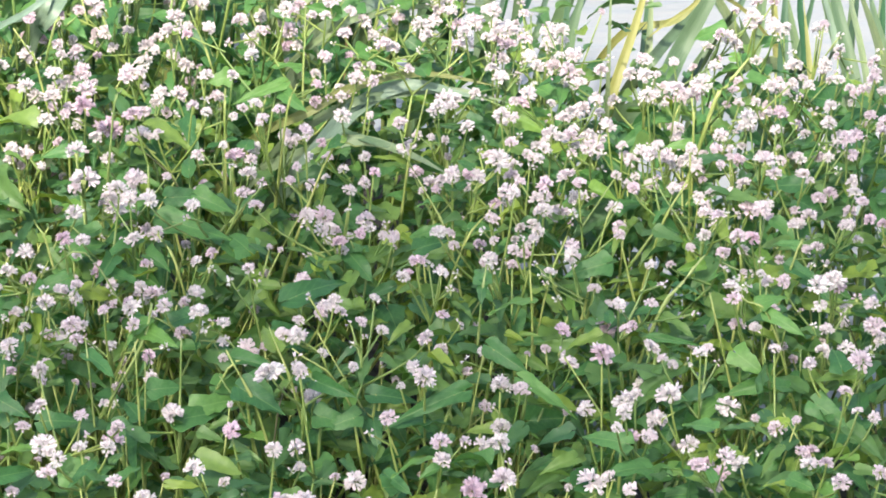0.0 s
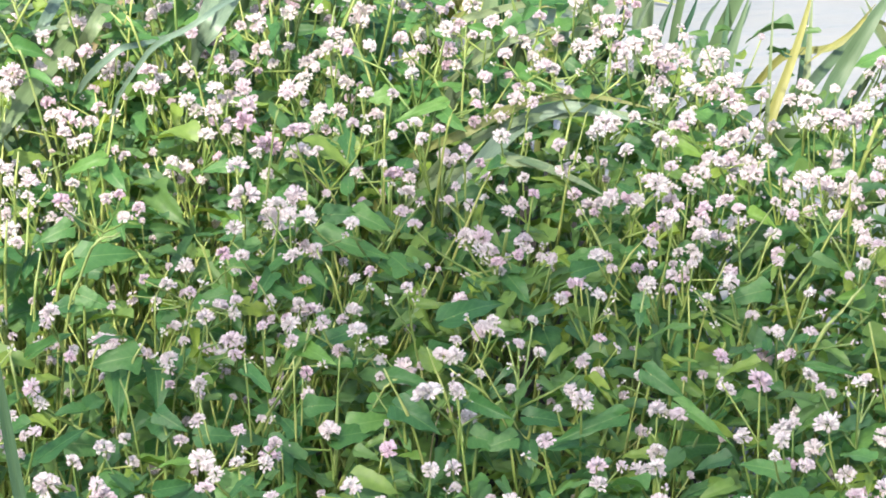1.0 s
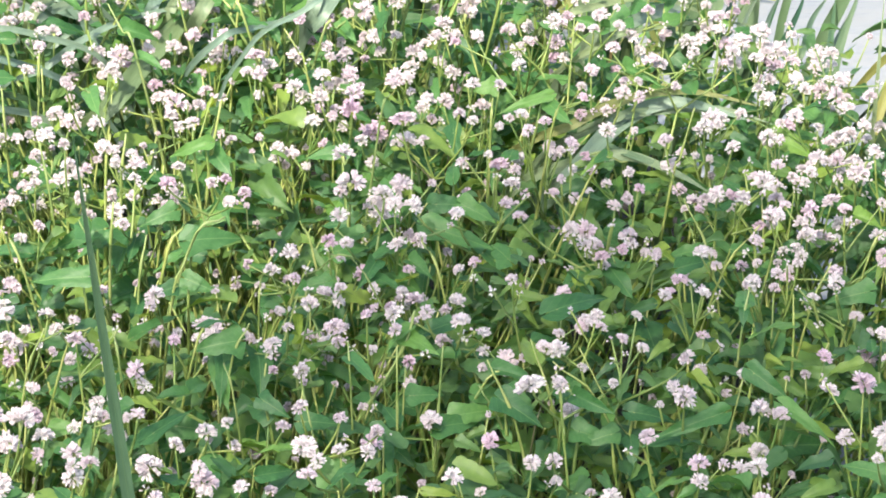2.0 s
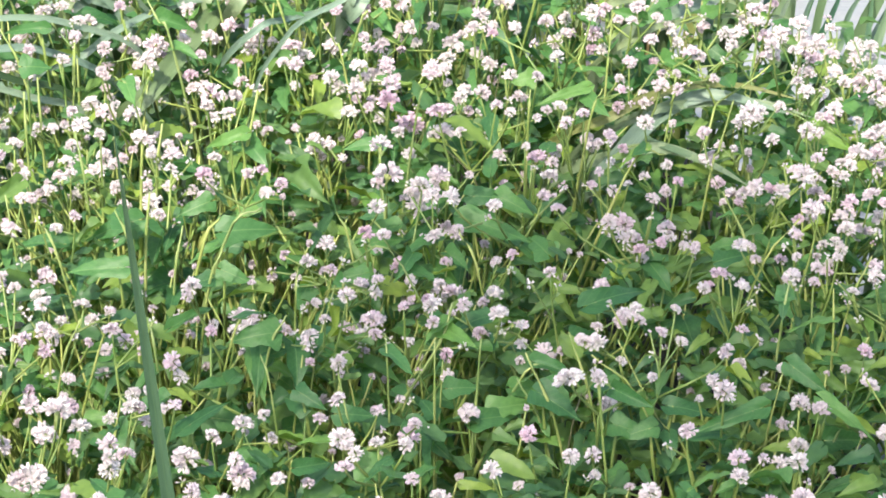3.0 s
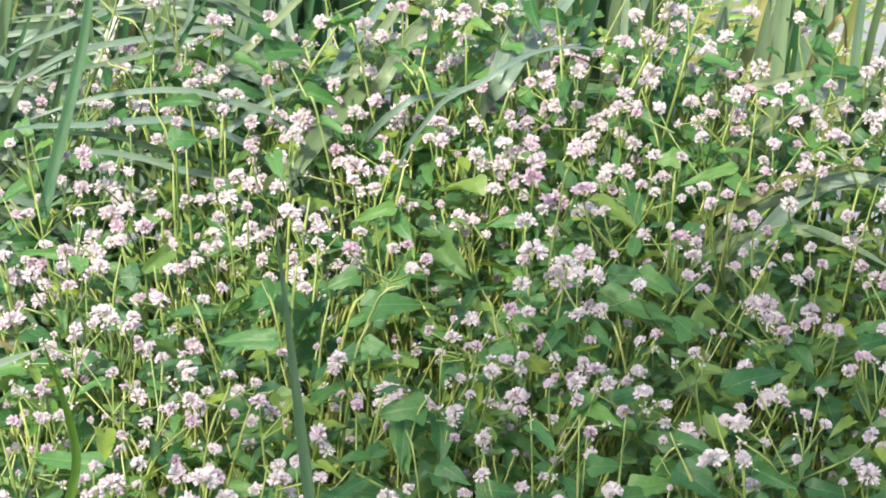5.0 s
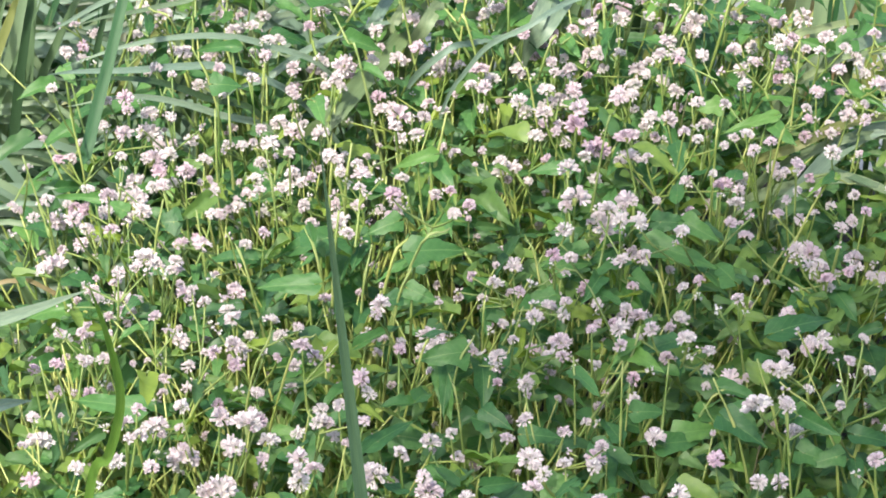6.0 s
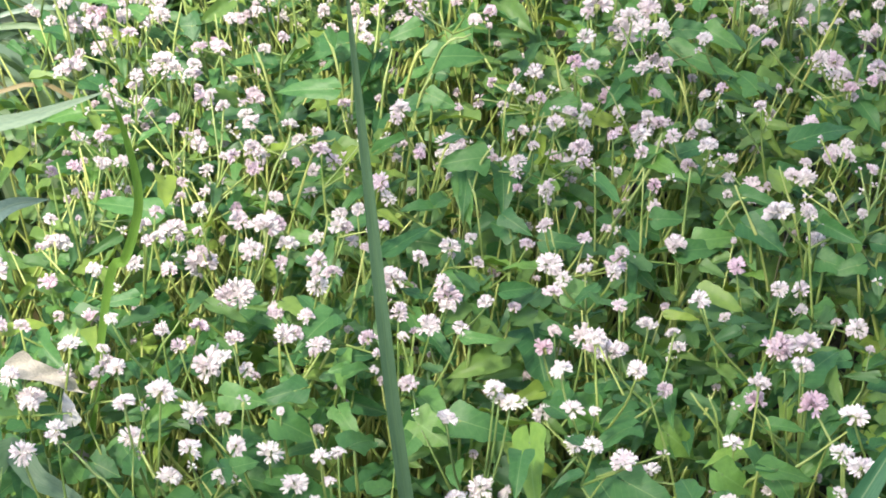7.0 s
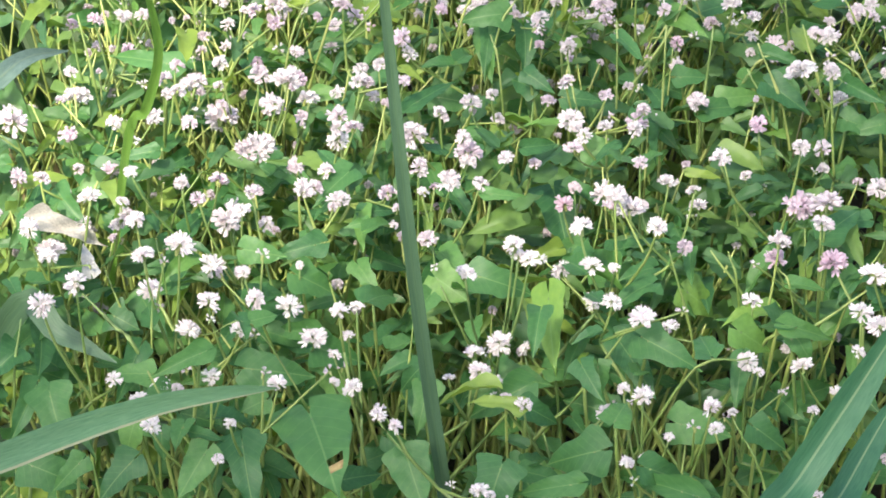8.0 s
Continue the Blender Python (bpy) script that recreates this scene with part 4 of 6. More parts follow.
strap_leaf(clump, "yellow", 12.7, (191, 2720, 339), (206, 2780, 360), (221, 2840, 374), (232, 2900, 380))
clump = thing("cattail_clump", (0.211, 2.700, ground_height(0.211, 2.700)), "upright flat cattail leaves standing before the water", "reed", "cattail clumps")
strap_leaf(clump, "green", 14.6, (211, 2600, 367), (222, 2683, 392), (234, 2767, 406), (244, 2850, 401))
strap_leaf(clump, "green", 16.9, (234, 2600, 361), (246, 2683, 380), (260, 2767, 406), (270, 2850, 402))
strap_leaf(clump, "green", 11.3, (254, 2620, 358), (265, 2697, 380), (276, 2773, 404), (285, 2850, 402))
clump = thing("cattail_clump", (0.270, 2.600, ground_height(0.270, 2.600)), "upright flat cattail leaves standing before the water", "reed", "cattail clumps")
strap_leaf(clump, "green", 9.8, (270, 2500, 382), (280, 2575, 413), (291, 2650, 430), (302, 2725, 425), (313, 2800, 423))
strap_leaf(clump, "green", 13.5, (317, 2620, 364), (331, 2697, 387), (349, 2773, 405), (364, 2850, 403))
strap_leaf(clump, "green", 13.5, (316, 2600, 357), (341, 2683, 381), (363, 2767, 397), (382, 2850, 391))
strap_leaf(clump, "straw", 4.7, (255, 2500, 486), (263, 2520, 471), (267, 2540, 440), (270, 2560, 410))
clump = thing("sedge_clump", (0.135, 2.440, ground_height(0.135, 2.440)), "arching blue-green sedge leaves at the edge of the bank", "grass", "sedge clumps")
strap_leaf(clump, "pale", 6.7, (176, 2440, 445), (200, 2460, 444), (231, 2480, 442), (263, 2500, 433), (295, 2520, 412), (329, 2540, 387))
strap_leaf(clump, "teal", 18.4, (208, 2420, 437), (227, 2450, 434), (246, 2480, 427), (269, 2510, 418), (292, 2540, 406))
strap_leaf(clump, "pale", 5.5, (209, 2400, 441), (236, 2420, 440), (267, 2440, 436), (316, 2460, 428), (346, 2480, 415))
clump = thing("cattail_clump", (0.718, 2.720, ground_height(0.718, 2.720)), "upright flat cattail leaves standing before the water", "reed", "cattail clumps")
strap_leaf(clump, "green", 15.1, (718, 2620, 224), (714, 2665, 244), (711, 2710, 259), (709, 2755, 280), (710, 2800, 291))
strap_leaf(clump, "pale", 7.8, (720, 2600, 246), (724, 2650, 269), (727, 2700, 281), (733, 2750, 281), (739, 2800, 283))
strap_leaf(clump, "dark", 10.3, (721, 2700, 208), (736, 2750, 226), (753, 2800, 239), (767, 2850, 247))
strap_leaf(clump, "green", 12.3, (752, 2620, 246), (752, 2680, 259), (756, 2740, 267), (764, 2800, 270))
strap_leaf(clump, "deep", 11.4, (754, 2700, 194), (768, 2750, 212), (781, 2800, 231), (794, 2850, 245))
clump = thing("cattail_clump", (0.633, 2.760, ground_height(0.633, 2.760)), "upright flat cattail leaves standing before the water", "reed", "cattail clumps")
strap_leaf(clump, "green", 10.7, (633, 2660, 221), (628, 2700, 238), (618, 2740, 255), (603, 2780, 271), (598, 2820, 272))
strap_leaf(clump, "yellow", 9.7, (659, 2700, 193), (662, 2738, 218), (666, 2775, 237), (671, 2812, 255), (676, 2850, 264))
strap_leaf(clump, "green", 12.6, (683, 2700, 198), (685, 2750, 217), (688, 2800, 230), (692, 2850, 244))
clump = thing("cattail_clump", (0.514, 2.720, ground_height(0.514, 2.720)), "upright flat cattail leaves standing before the water", "reed", "cattail clumps")
strap_leaf(clump, "green", 11.7, (514, 2620, 283), (533, 2665, 276), (559, 2710, 276), (593, 2755, 286), (617, 2800, 284))
strap_leaf(clump, "dark", 4.4, (553, 2620, 262), (576, 2670, 264), (600, 2720, 266))
strap_leaf(clump, "green", 7.3, (511, 2660, 246), (522, 2707, 259), (532, 2753, 273), (541, 2800, 281))
strap_leaf(clump, "green", 9.7, (433, 2660, 280), (454, 2723, 279), (476, 2787, 277), (494, 2850, 267))

clump = thing("cattail_clump", (0.434, 2.740, ground_height(0.434, 2.740)), "upright flat cattail leaves standing before the water", "reed", "cattail clumps")
strap_leaf(clump, "mid", 9.5, (434, 2640, 282), (445, 2700, 294), (457, 2760, 315))
strap_leaf(clump, "green", 7.7, (403, 2600, 329), (422, 2675, 328), (450, 2750, 321))
strap_leaf(clump, "deep", 7.2, (384, 2600, 338), (408, 2675, 334), (426, 2750, 323))
strap_leaf(clump, "green", 6.1, (366, 2600, 342), (382, 2675, 332), (403, 2750, 324))
strap_leaf(clump, "teal", 5.3, (410, 2550, 315), (430, 2585, 325), (457, 2620, 330))
clump = thing("cattail_clump", (0.510, 2.760, ground_height(0.510, 2.760)), "upright flat cattail leaves standing before the water", "reed", "cattail clumps")
strap_leaf(clump, "mid", 6.8, (510, 2660, 254), (527, 2730, 271), (544, 2800, 292))
strap_leaf(clump, "dark", 3.3, (481, 2600, 285), (500, 2650, 289), (525, 2700, 288))
strap_leaf(clump, "green", 6.6, (529, 2600, 268), (554, 2660, 279), (580, 2720, 274))
strap_leaf(clump, "yellow", 4.3, (577, 2640, 342), (553, 2627, 335), (527, 2613, 326), (504, 2600, 315))
clump = thing("cattail_clump", (0.620, 2.760, ground_height(0.620, 2.760)), "upright flat cattail leaves standing before the water", "reed", "cattail clumps")
strap_leaf(clump, "green", 13.5, (620, 2660, 264), (642, 2730, 284), (661, 2800, 290))
strap_leaf(clump, "green", 7.3, (603, 2660, 313), (627, 2730, 305), (650, 2800, 294))
strap_leaf(clump, "deep", 10.1, (672, 2660, 256), (680, 2730, 277), (695, 2800, 289))
strap_leaf(clump, "mid", 7.9, (656, 2660, 232), (689, 2730, 270), (713, 2800, 287))
strap_leaf(clump, "teal", 7.9, (700, 2660, 273), (704, 2730, 288), (712, 2800, 288))
clump = thing("cattail_clump", (0.335, 2.760, ground_height(0.335, 2.760)), "upright flat cattail leaves standing before the water", "reed", "cattail clumps")
strap_leaf(clump, "deep", 9.0, (335, 2660, 324), (350, 2730, 314), (366, 2800, 303))
strap_leaf(clump, "pale", 6.1, (347, 2620, 336), (365, 2700, 324), (387, 2780, 311))

# ---- leafy shoots ----
shoot((-181, 1472, 414), (-162, 1413, 420), 48, True)
shoot((-96, 1887, 438), (-99, 1850, 428), 18)
shoot((-44, 1728, 410), (-33, 1682, 399), 39)
shoot((-21, 1743, 438), (7, 1737, 436), 28)
shoot((132, 1659, 438), (160, 1690, 445), 27)
shoot((-44, 1586, 428), (-41, 1537, 417), 21)
shoot((-21, 1511, 432), (-11, 1489, 427), 17)
shoot((-12, 1468, 402), (-45, 1472, 388), 28)
shoot((39, 1496, 404), (70, 1490, 402), 26)
shoot((-354, 1504, 402), (-364, 1474, 388), 16)
shoot((-213, 1501, 404), (-226, 1493, 402), 19)
shoot((-214, 1580, 404), (-177, 1563, 400), 29)
shoot((-224, 1535, 402), (-185, 1533, 401), 25)
shoot((-166, 1637, 410), (-152, 1614, 405), 20)
shoot((-317, 1587, 400), (-302, 1578, 398), 22)
shoot((-246, 1471, 460), (-273, 1455, 456), 14)
shoot((-294, 1535, 412), (-303, 1507, 398), 16)
shoot((-89, 1627, 414), (-50, 1616, 411), 31)
shoot((-115, 1622, 414), (-94, 1605, 410), 33)
shoot((18, 1541, 432), (48, 1522, 428), 25)
shoot((2, 1575, 404), (23, 1538, 396), 22)
shoot((-1, 1460, 432), (6, 1478, 436), 20)
shoot((-59, 1526, 402), (-93, 1513, 388), 21)
shoot((-25, 1436, 402), (-62, 1442, 388), 15)
shoot((40, 1434, 402), (-12, 1476, 388), 15)
shoot((-67, 1448, 402), (-75, 1425, 388), 30)
shoot((-243, 1449, 402), (-256, 1426, 388), 21)
shoot((-221, 1458, 402), (-213, 1421, 388), 26)
shoot((-123, 1457, 400), (-112, 1429, 386), 28)
shoot((-347, 1451, 386), (-318, 1439, 383), 28)
shoot((-316, 1438, 400), (-332, 1427, 386), 16)
shoot((-286, 1440, 400), (-305, 1423, 386), 21)
shoot((-288, 1481, 402), (-296, 1464, 388), 20)
shoot((-271, 1468, 402), (-270, 1458, 388), 14)
shoot((-200, 1599, 428), (-175, 1601, 414), 22)
shoot((-153, 1578, 428), (-134, 1619, 414), 21)
shoot((-120, 1531, 412), (-135, 1524, 398), 15)
shoot((-115, 1522, 402), (-121, 1499, 388), 18)
shoot((-343, 1499, 402), (-334, 1473, 388), 27)
shoot((-363, 1562, 428), (-380, 1550, 414), 18)
shoot((-54, 1496, 412), (-30, 1496, 398), 17)
shoot((21, 1454, 402), (52, 1457, 388), 20)
shoot((75, 1568, 422), (97, 1567, 408), 21)
shoot((105, 1562, 432), (138, 1570, 418), 14)
shoot((98, 1571, 432), (111, 1617, 418), 21)
shoot((109, 1565, 422), (120, 1558, 408), 16)
shoot((76, 1551, 412), (72, 1524, 398), 14)
shoot((-12, 1526, 422), (-9, 1517, 408), 17)
shoot((44, 1642, 398), (66, 1635, 384), 31)
shoot((85, 1497, 402), (106, 1494, 388), 21)
shoot((-362, 1665, 438), (-345, 1640, 432), 22)
shoot((-343, 1723, 410), (-364, 1714, 408), 30)
shoot((-311, 1720, 438), (-336, 1713, 437), 15)
shoot((-193, 1620, 438), (-224, 1608, 436), 21)
shoot((-164, 1660, 438), (-139, 1664, 439), 14)
shoot((-197, 1826, 410), (-180, 1801, 403), 35)
shoot((55, 1822, 424), (90, 1832, 426), 23)
shoot((13, 1834, 410), (41, 1805, 402), 21)
shoot((100, 1832, 438), (127, 1811, 432), 25)
shoot((151, 1815, 424), (173, 1806, 422), 23)
shoot((-38, 1830, 424), (-11, 1829, 424), 21)
shoot((-66, 1835, 438), (-48, 1820, 434), 19)
shoot((-85, 1686, 438), (-56, 1685, 438), 12)
shoot((-4, 1668, 410), (18, 1679, 412), 18)
shoot((-130, 1869, 396), (-101, 1865, 395), 32)
shoot((143, 1957, 438), (193, 1980, 447), 25)
shoot((370, 1978, 438), (338, 1971, 435), 25)
shoot((348, 1739, 438), (318, 1752, 441), 21)
shoot((277, 1867, 438), (300, 1842, 431), 20)
shoot((243, 1811, 438), (195, 1794, 431), 19)
shoot((105, 1844, 438), (119, 1821, 431), 24)
shoot((191, 1839, 424), (224, 1833, 423), 18)
shoot((296, 1820, 438), (327, 1790, 430), 16)
shoot((173, 1811, 424), (149, 1804, 421), 20)
shoot((447, 1841, 438), (463, 1822, 432), 24)
shoot((72, 2161, 438), (72, 2196, 450), 15)
shoot((333, 2225, 438), (363, 2207, 433), 32)
shoot((58, 2117, 438), (88, 2116, 439), 22)
shoot((111, 2056, 424), (95, 2080, 431), 26)
shoot((-17, 2070, 424), (9, 2076, 427), 26)
shoot((32, 1929, 438), (17, 1949, 444), 16)
shoot((118, 2195, 438), (123, 2211, 444), 18)
shoot((-38, 2322, 438), (-71, 2337, 442), 23)
shoot((395, 1870, 438), (430, 1861, 436), 9)
shoot((494, 1792, 424), (513, 1770, 418), 24)
shoot((-18, 1755, 424), (13, 1768, 429), 26)
shoot((69, 1837, 424), (100, 1844, 427), 24)
shoot((38, 1863, 424), (62, 1865, 425), 20)
shoot((240, 2018, 438), (266, 2026, 442), 17)
shoot((515, 1819, 438), (513, 1844, 446), 22)
shoot((-203, 1984, 452), (-246, 1982, 452), 22)
shoot((-126, 2063, 438), (-84, 2070, 440), 32)
shoot((-300, 2285, 466), (-277, 2286, 466), 25)
shoot((-292, 2327, 480), (-330, 2328, 481), 13)
shoot((-372, 2084, 466), (-413, 2089, 468), 9)
shoot((-356, 2118, 438), (-375, 2128, 442), 17)
shoot((-315, 2101, 438), (-339, 2100, 438), 26)
shoot((-428, 2307, 466), (-417, 2292, 460), 19)
shoot((-315, 1832, 438), (-367, 1842, 442), 23)
shoot((-200, 2078, 438), (-238, 2066, 434), 21)
shoot((-127, 2003, 438), (-106, 1993, 434), 19)
shoot((-156, 1929, 438), (-121, 1956, 447), 12)
shoot((-123, 2193, 452), (-154, 2184, 449), 15)
shoot((-146, 2107, 438), (-171, 2095, 434), 22)
shoot((-140, 1795, 438), (-107, 1825, 447), 15)
shoot((-100, 1892, 438), (-94, 1847, 424), 24)
shoot((-64, 1841, 424), (-84, 1852, 428), 24)
shoot((74, 2236, 438), (78, 2196, 424), 16)
shoot((141, 2447, 466), (180, 2458, 470), 13)
shoot((57, 2078, 438), (108, 2058, 431), 26)
shoot((80, 2114, 438), (105, 2099, 432), 22)
shoot((-27, 1998, 438), (-52, 1992, 436), 17)
shoot((-16, 2204, 438), (-48, 2200, 437), 18)
shoot((108, 2319, 438), (90, 2315, 437), 21)
shoot((147, 2271, 452), (106, 2255, 447), 14)

# ---- flowering plants ----
bloom((-128, 1432, 442, 7), (-141, 1466, 424, 8), (-77, 1393, 428, 8))
bloom((-72, 1430, 396, 5))
bloom((119, 1428, 408, 5), (117, 1492, 421, 5), (58, 1453, 434, 7))
bloom((-365, 1577, 471, 10), (-355, 1580, 448, 9))
bloom((-359, 1610, 432, 14), (-334, 1618, 468, 11), (-346, 1651, 425, 8))
bloom((-345, 1503, 468, 11), (-326, 1517, 474, 11), (-303, 1496, 419, 7))
bloom((-301, 1595, 468, 10))
bloom((-290, 1548, 475, 9), (-270, 1563, 473, 12), (-289, 1564, 437, 12))
bloom((-286, 1483, 415, 7), (-276, 1502, 411, 10))
bloom((-273, 1445, 425, 10), (-234, 1444, 403, 5), (-240, 1471, 443, 9))
bloom((-264, 1545, 422, 12), (-231, 1534, 431, 10))
bloom((-257, 1610, 424, 15), (-249, 1639, 442, 15), (-267, 1634, 459, 8), (-238, 1616, 464, 9), (-225, 1633, 444, 7))
bloom((-249, 1533, 453, 10), (-223, 1553, 442, 10))
bloom((-231, 1563, 454, 7), (-204, 1564, 429, 12), (-200, 1598, 437, 5), (-186, 1542, 422, 14), (-232, 1626, 471, 9))
bloom((-226, 1444, 430, 6), (-201, 1472, 439, 9))
bloom((-173, 1537, 414, 6), (-161, 1557, 437, 6), (-170, 1500, 421, 6), (-162, 1511, 448, 5), (-158, 1492, 423, 9))
bloom((-167, 1508, 468, 9))
bloom((-101, 1499, 429, 5), (-83, 1508, 427, 10), (-88, 1531, 425, 9))
bloom((-94, 1544, 474, 10), (-67, 1596, 460, 11), (-73, 1553, 416, 12), (-64, 1599, 450, 9), (-57, 1598, 449, 10))
bloom((-73, 1524, 409, 6), (-55, 1472, 431, 8), (-58, 1583, 391, 6), (-6, 1518, 393, 9))
bloom((-26, 1609, 467, 11), (-18, 1602, 443, 10), (-4, 1587, 452, 6))
bloom((-15, 1595, 421, 12), (-36, 1628, 421, 10), (31, 1568, 423, 9))
bloom((-5, 1549, 454, 8), (14, 1532, 455, 12))
bloom((4, 1497, 427, 7), (15, 1470, 443, 11), (32, 1483, 403, 6), (17, 1467, 400, 5))
bloom((7, 1443, 414, 7), (56, 1480, 430, 8), (44, 1503, 407, 6))
bloom((21, 1602, 474, 10), (40, 1633, 438, 8), (-5, 1646, 466, 10))
bloom((71, 1512, 402, 5), (85, 1526, 423, 6), (79, 1547, 415, 11))
bloom((82, 1583, 434, 10), (107, 1574, 408, 9), (98, 1621, 454, 10))
bloom((113, 1551, 410, 10), (135, 1550, 391, 7), (145, 1538, 432, 7), (148, 1573, 437, 10))
bloom((156, 1590, 453, 14))
bloom((158, 1553, 441, 13), (134, 1621, 440, 13))
bloom((-407, 1748, 440, 16))
bloom((-391, 1682, 437, 10), (-387, 1700, 422, 7))
bloom((-373, 1661, 453, 8))
bloom((-370, 1794, 431, 11))
bloom((-369, 1744, 433, 9), (-337, 1734, 450, 8), (-337, 1716, 424, 9), (-311, 1738, 453, 8), (-378, 1807, 443, 8))
bloom((-323, 1648, 427, 7), (-319, 1647, 446, 7))
bloom((-314, 1659, 462, 7), (-280, 1649, 460, 9), (-256, 1644, 468, 10))
bloom((-307, 1766, 466, 8), (-303, 1747, 465, 7), (-291, 1797, 445, 11), (-305, 1805, 453, 7))
bloom((-287, 1731, 454, 9), (-250, 1732, 434, 11), (-240, 1735, 433, 16), (-230, 1741, 466, 9))
bloom((-273, 1788, 424, 17))
bloom((-272, 1790, 465, 8), (-246, 1782, 462, 11), (-225, 1766, 468, 14), (-242, 1809, 421, 15), (-225, 1815, 439, 11))
bloom((-216, 1721, 428, 9), (-179, 1747, 446, 9), (-185, 1699, 466, 11))
bloom((-211, 1769, 453, 12))
bloom((-201, 1636, 468, 11), (-178, 1638, 461, 11))
bloom((-197, 1668, 449, 8), (-191, 1679, 455, 9), (-149, 1653, 457, 9), (-186, 1713, 475, 11), (-144, 1631, 448, 5))
bloom((-149, 1785, 460, 7), (-167, 1805, 460, 8))
bloom((-139, 1741, 446, 15), (-123, 1762, 450, 8), (-106, 1730, 452, 8))
bloom((-132, 1686, 455, 11), (-122, 1693, 437, 5), (-111, 1676, 452, 11))
bloom((-128, 1661, 454, 6), (-123, 1622, 444, 9), (-91, 1649, 470, 7))
bloom((-103, 1792, 439, 11))
bloom((-103, 1730, 441, 15), (-102, 1720, 439, 10), (-76, 1697, 458, 8))
bloom((-90, 1792, 447, 7), (-86, 1800, 424, 7), (-52, 1792, 444, 8))
bloom((-40, 1797, 457, 9), (-13, 1812, 438, 7), (-41, 1850, 452, 11), (7, 1793, 429, 10), (12, 1780, 447, 8))
bloom((-38, 1699, 423, 11), (-12, 1701, 432, 12))
bloom((-36, 1726, 471, 12), (-27, 1713, 467, 9), (-12, 1743, 457, 8), (-32, 1686, 475, 9), (6, 1725, 467, 8))
bloom((-3, 1695, 436, 8), (29, 1687, 451, 9), (10, 1676, 473, 7))
bloom((4, 1652, 452, 15), (45, 1668, 459, 7))
bloom((50, 1701, 425, 9))
bloom((61, 1690, 470, 11), (114, 1715, 464, 8), (113, 1687, 436, 16))
bloom((81, 1743, 422, 6), (88, 1759, 452, 10), (132, 1747, 428, 7))
bloom((97, 1626, 437, 11), (123, 1621, 468, 10), (128, 1655, 462, 14))
bloom((130, 1749, 443, 9), (168, 1735, 422, 10), (137, 1799, 470, 9))
bloom((190, 1732, 473, 9))
bloom((221, 1798, 461, 12), (207, 1824, 439, 5))
bloom((224, 1714, 449, 9), (224, 1723, 457, 10))
bloom((242, 1690, 439, 13), (261, 1667, 462, 13), (265, 1733, 448, 10))
bloom((256, 1752, 434, 8), (274, 1789, 422, 12), (274, 1807, 445, 12), (289, 1815, 437, 9))
bloom((322, 1692, 438, 13), (332, 1693, 442, 6), (342, 1664, 450, 8))
bloom((332, 1796, 430, 9), (346, 1817, 460, 13), (355, 1769, 450, 11))
bloom((340, 1711, 468, 6), (350, 1739, 461, 8), (366, 1739, 441, 9), (354, 1747, 435, 11), (361, 1764, 459, 8))
bloom((375, 1761, 440, 10), (384, 1758, 461, 13), (393, 1730, 439, 10))
bloom((386, 1670, 462, 11), (404, 1669, 467, 9))
bloom((409, 1787, 474, 8), (420, 1820, 458, 6), (387, 1812, 456, 6))
bloom((410, 1712, 426, 9), (424, 1709, 435, 9), (461, 1697, 450, 6))
bloom((430, 1795, 425, 10), (460, 1763, 426, 10), (468, 1822, 453, 6))
bloom((458, 1660, 464, 9), (468, 1653, 469, 8), (471, 1625, 472, 10))
bloom((478, 1736, 422, 9), (507, 1734, 455, 6), (503, 1752, 460, 7), (518, 1730, 452, 7))
bloom((511, 1679, 441, 9))
bloom((520, 1785, 463, 11), (488, 1800, 451, 8))
bloom((-385, 1860, 449, 8), (-348, 1849, 463, 7), (-346, 1858, 430, 12))
bloom((-358, 1908, 451, 8), (-354, 1918, 443, 7), (-335, 1889, 463, 6))
bloom((-356, 1975, 440, 9), (-362, 1990, 438, 11), (-341, 1965, 460, 9))
bloom((-338, 1962, 469, 11))
bloom((-335, 1870, 453, 10), (-303, 1897, 473, 8), (-280, 1881, 424, 8))
bloom((-327, 1973, 442, 10), (-342, 2003, 424, 14), (-299, 1986, 468, 11))
bloom((-301, 1824, 426, 8), (-266, 1879, 455, 6))
bloom((-293, 1946, 423, 14), (-275, 1956, 451, 9), (-282, 1905, 428, 8))
bloom((-252, 1924, 456, 12), (-248, 1894, 452, 14), (-247, 1931, 421, 9), (-219, 1911, 432, 7), (-227, 1963, 433, 11))
bloom((-230, 1867, 430, 9), (-206, 1881, 426, 9))
bloom((-208, 1954, 433, 8), (-152, 1945, 431, 8), (-192, 2017, 421, 9), (-263, 1991, 424, 10))
bloom((-197, 1825, 424, 8))
bloom((-196, 1861, 473, 12))
bloom((-179, 1800, 450, 9), (-175, 1803, 446, 8))
bloom((-153, 1830, 466, 10), (-148, 1829, 454, 8), (-129, 1866, 469, 8))
bloom((-144, 1920, 473, 13), (-105, 1910, 446, 13), (-116, 1928, 432, 9), (-82, 1895, 455, 7))
bloom((-111, 1961, 425, 15), (-59, 1965, 433, 8))
bloom((-61, 1864, 466, 12), (-17, 1897, 460, 11), (-36, 1915, 467, 12))
bloom((-47, 1967, 459, 8))
bloom((-27, 1951, 457, 11), (-14, 1928, 473, 8))
bloom((-25, 1930, 425, 13))
bloom((-13, 1952, 425, 10))
bloom((2, 1854, 420, 8), (36, 1881, 440, 10))
bloom((5, 1898, 469, 8), (25, 1904, 467, 13), (9, 1906, 436, 7))
bloom((47, 1916, 459, 10), (60, 1915, 437, 12), (72, 1890, 468, 15))
bloom((49, 1817, 432, 10))
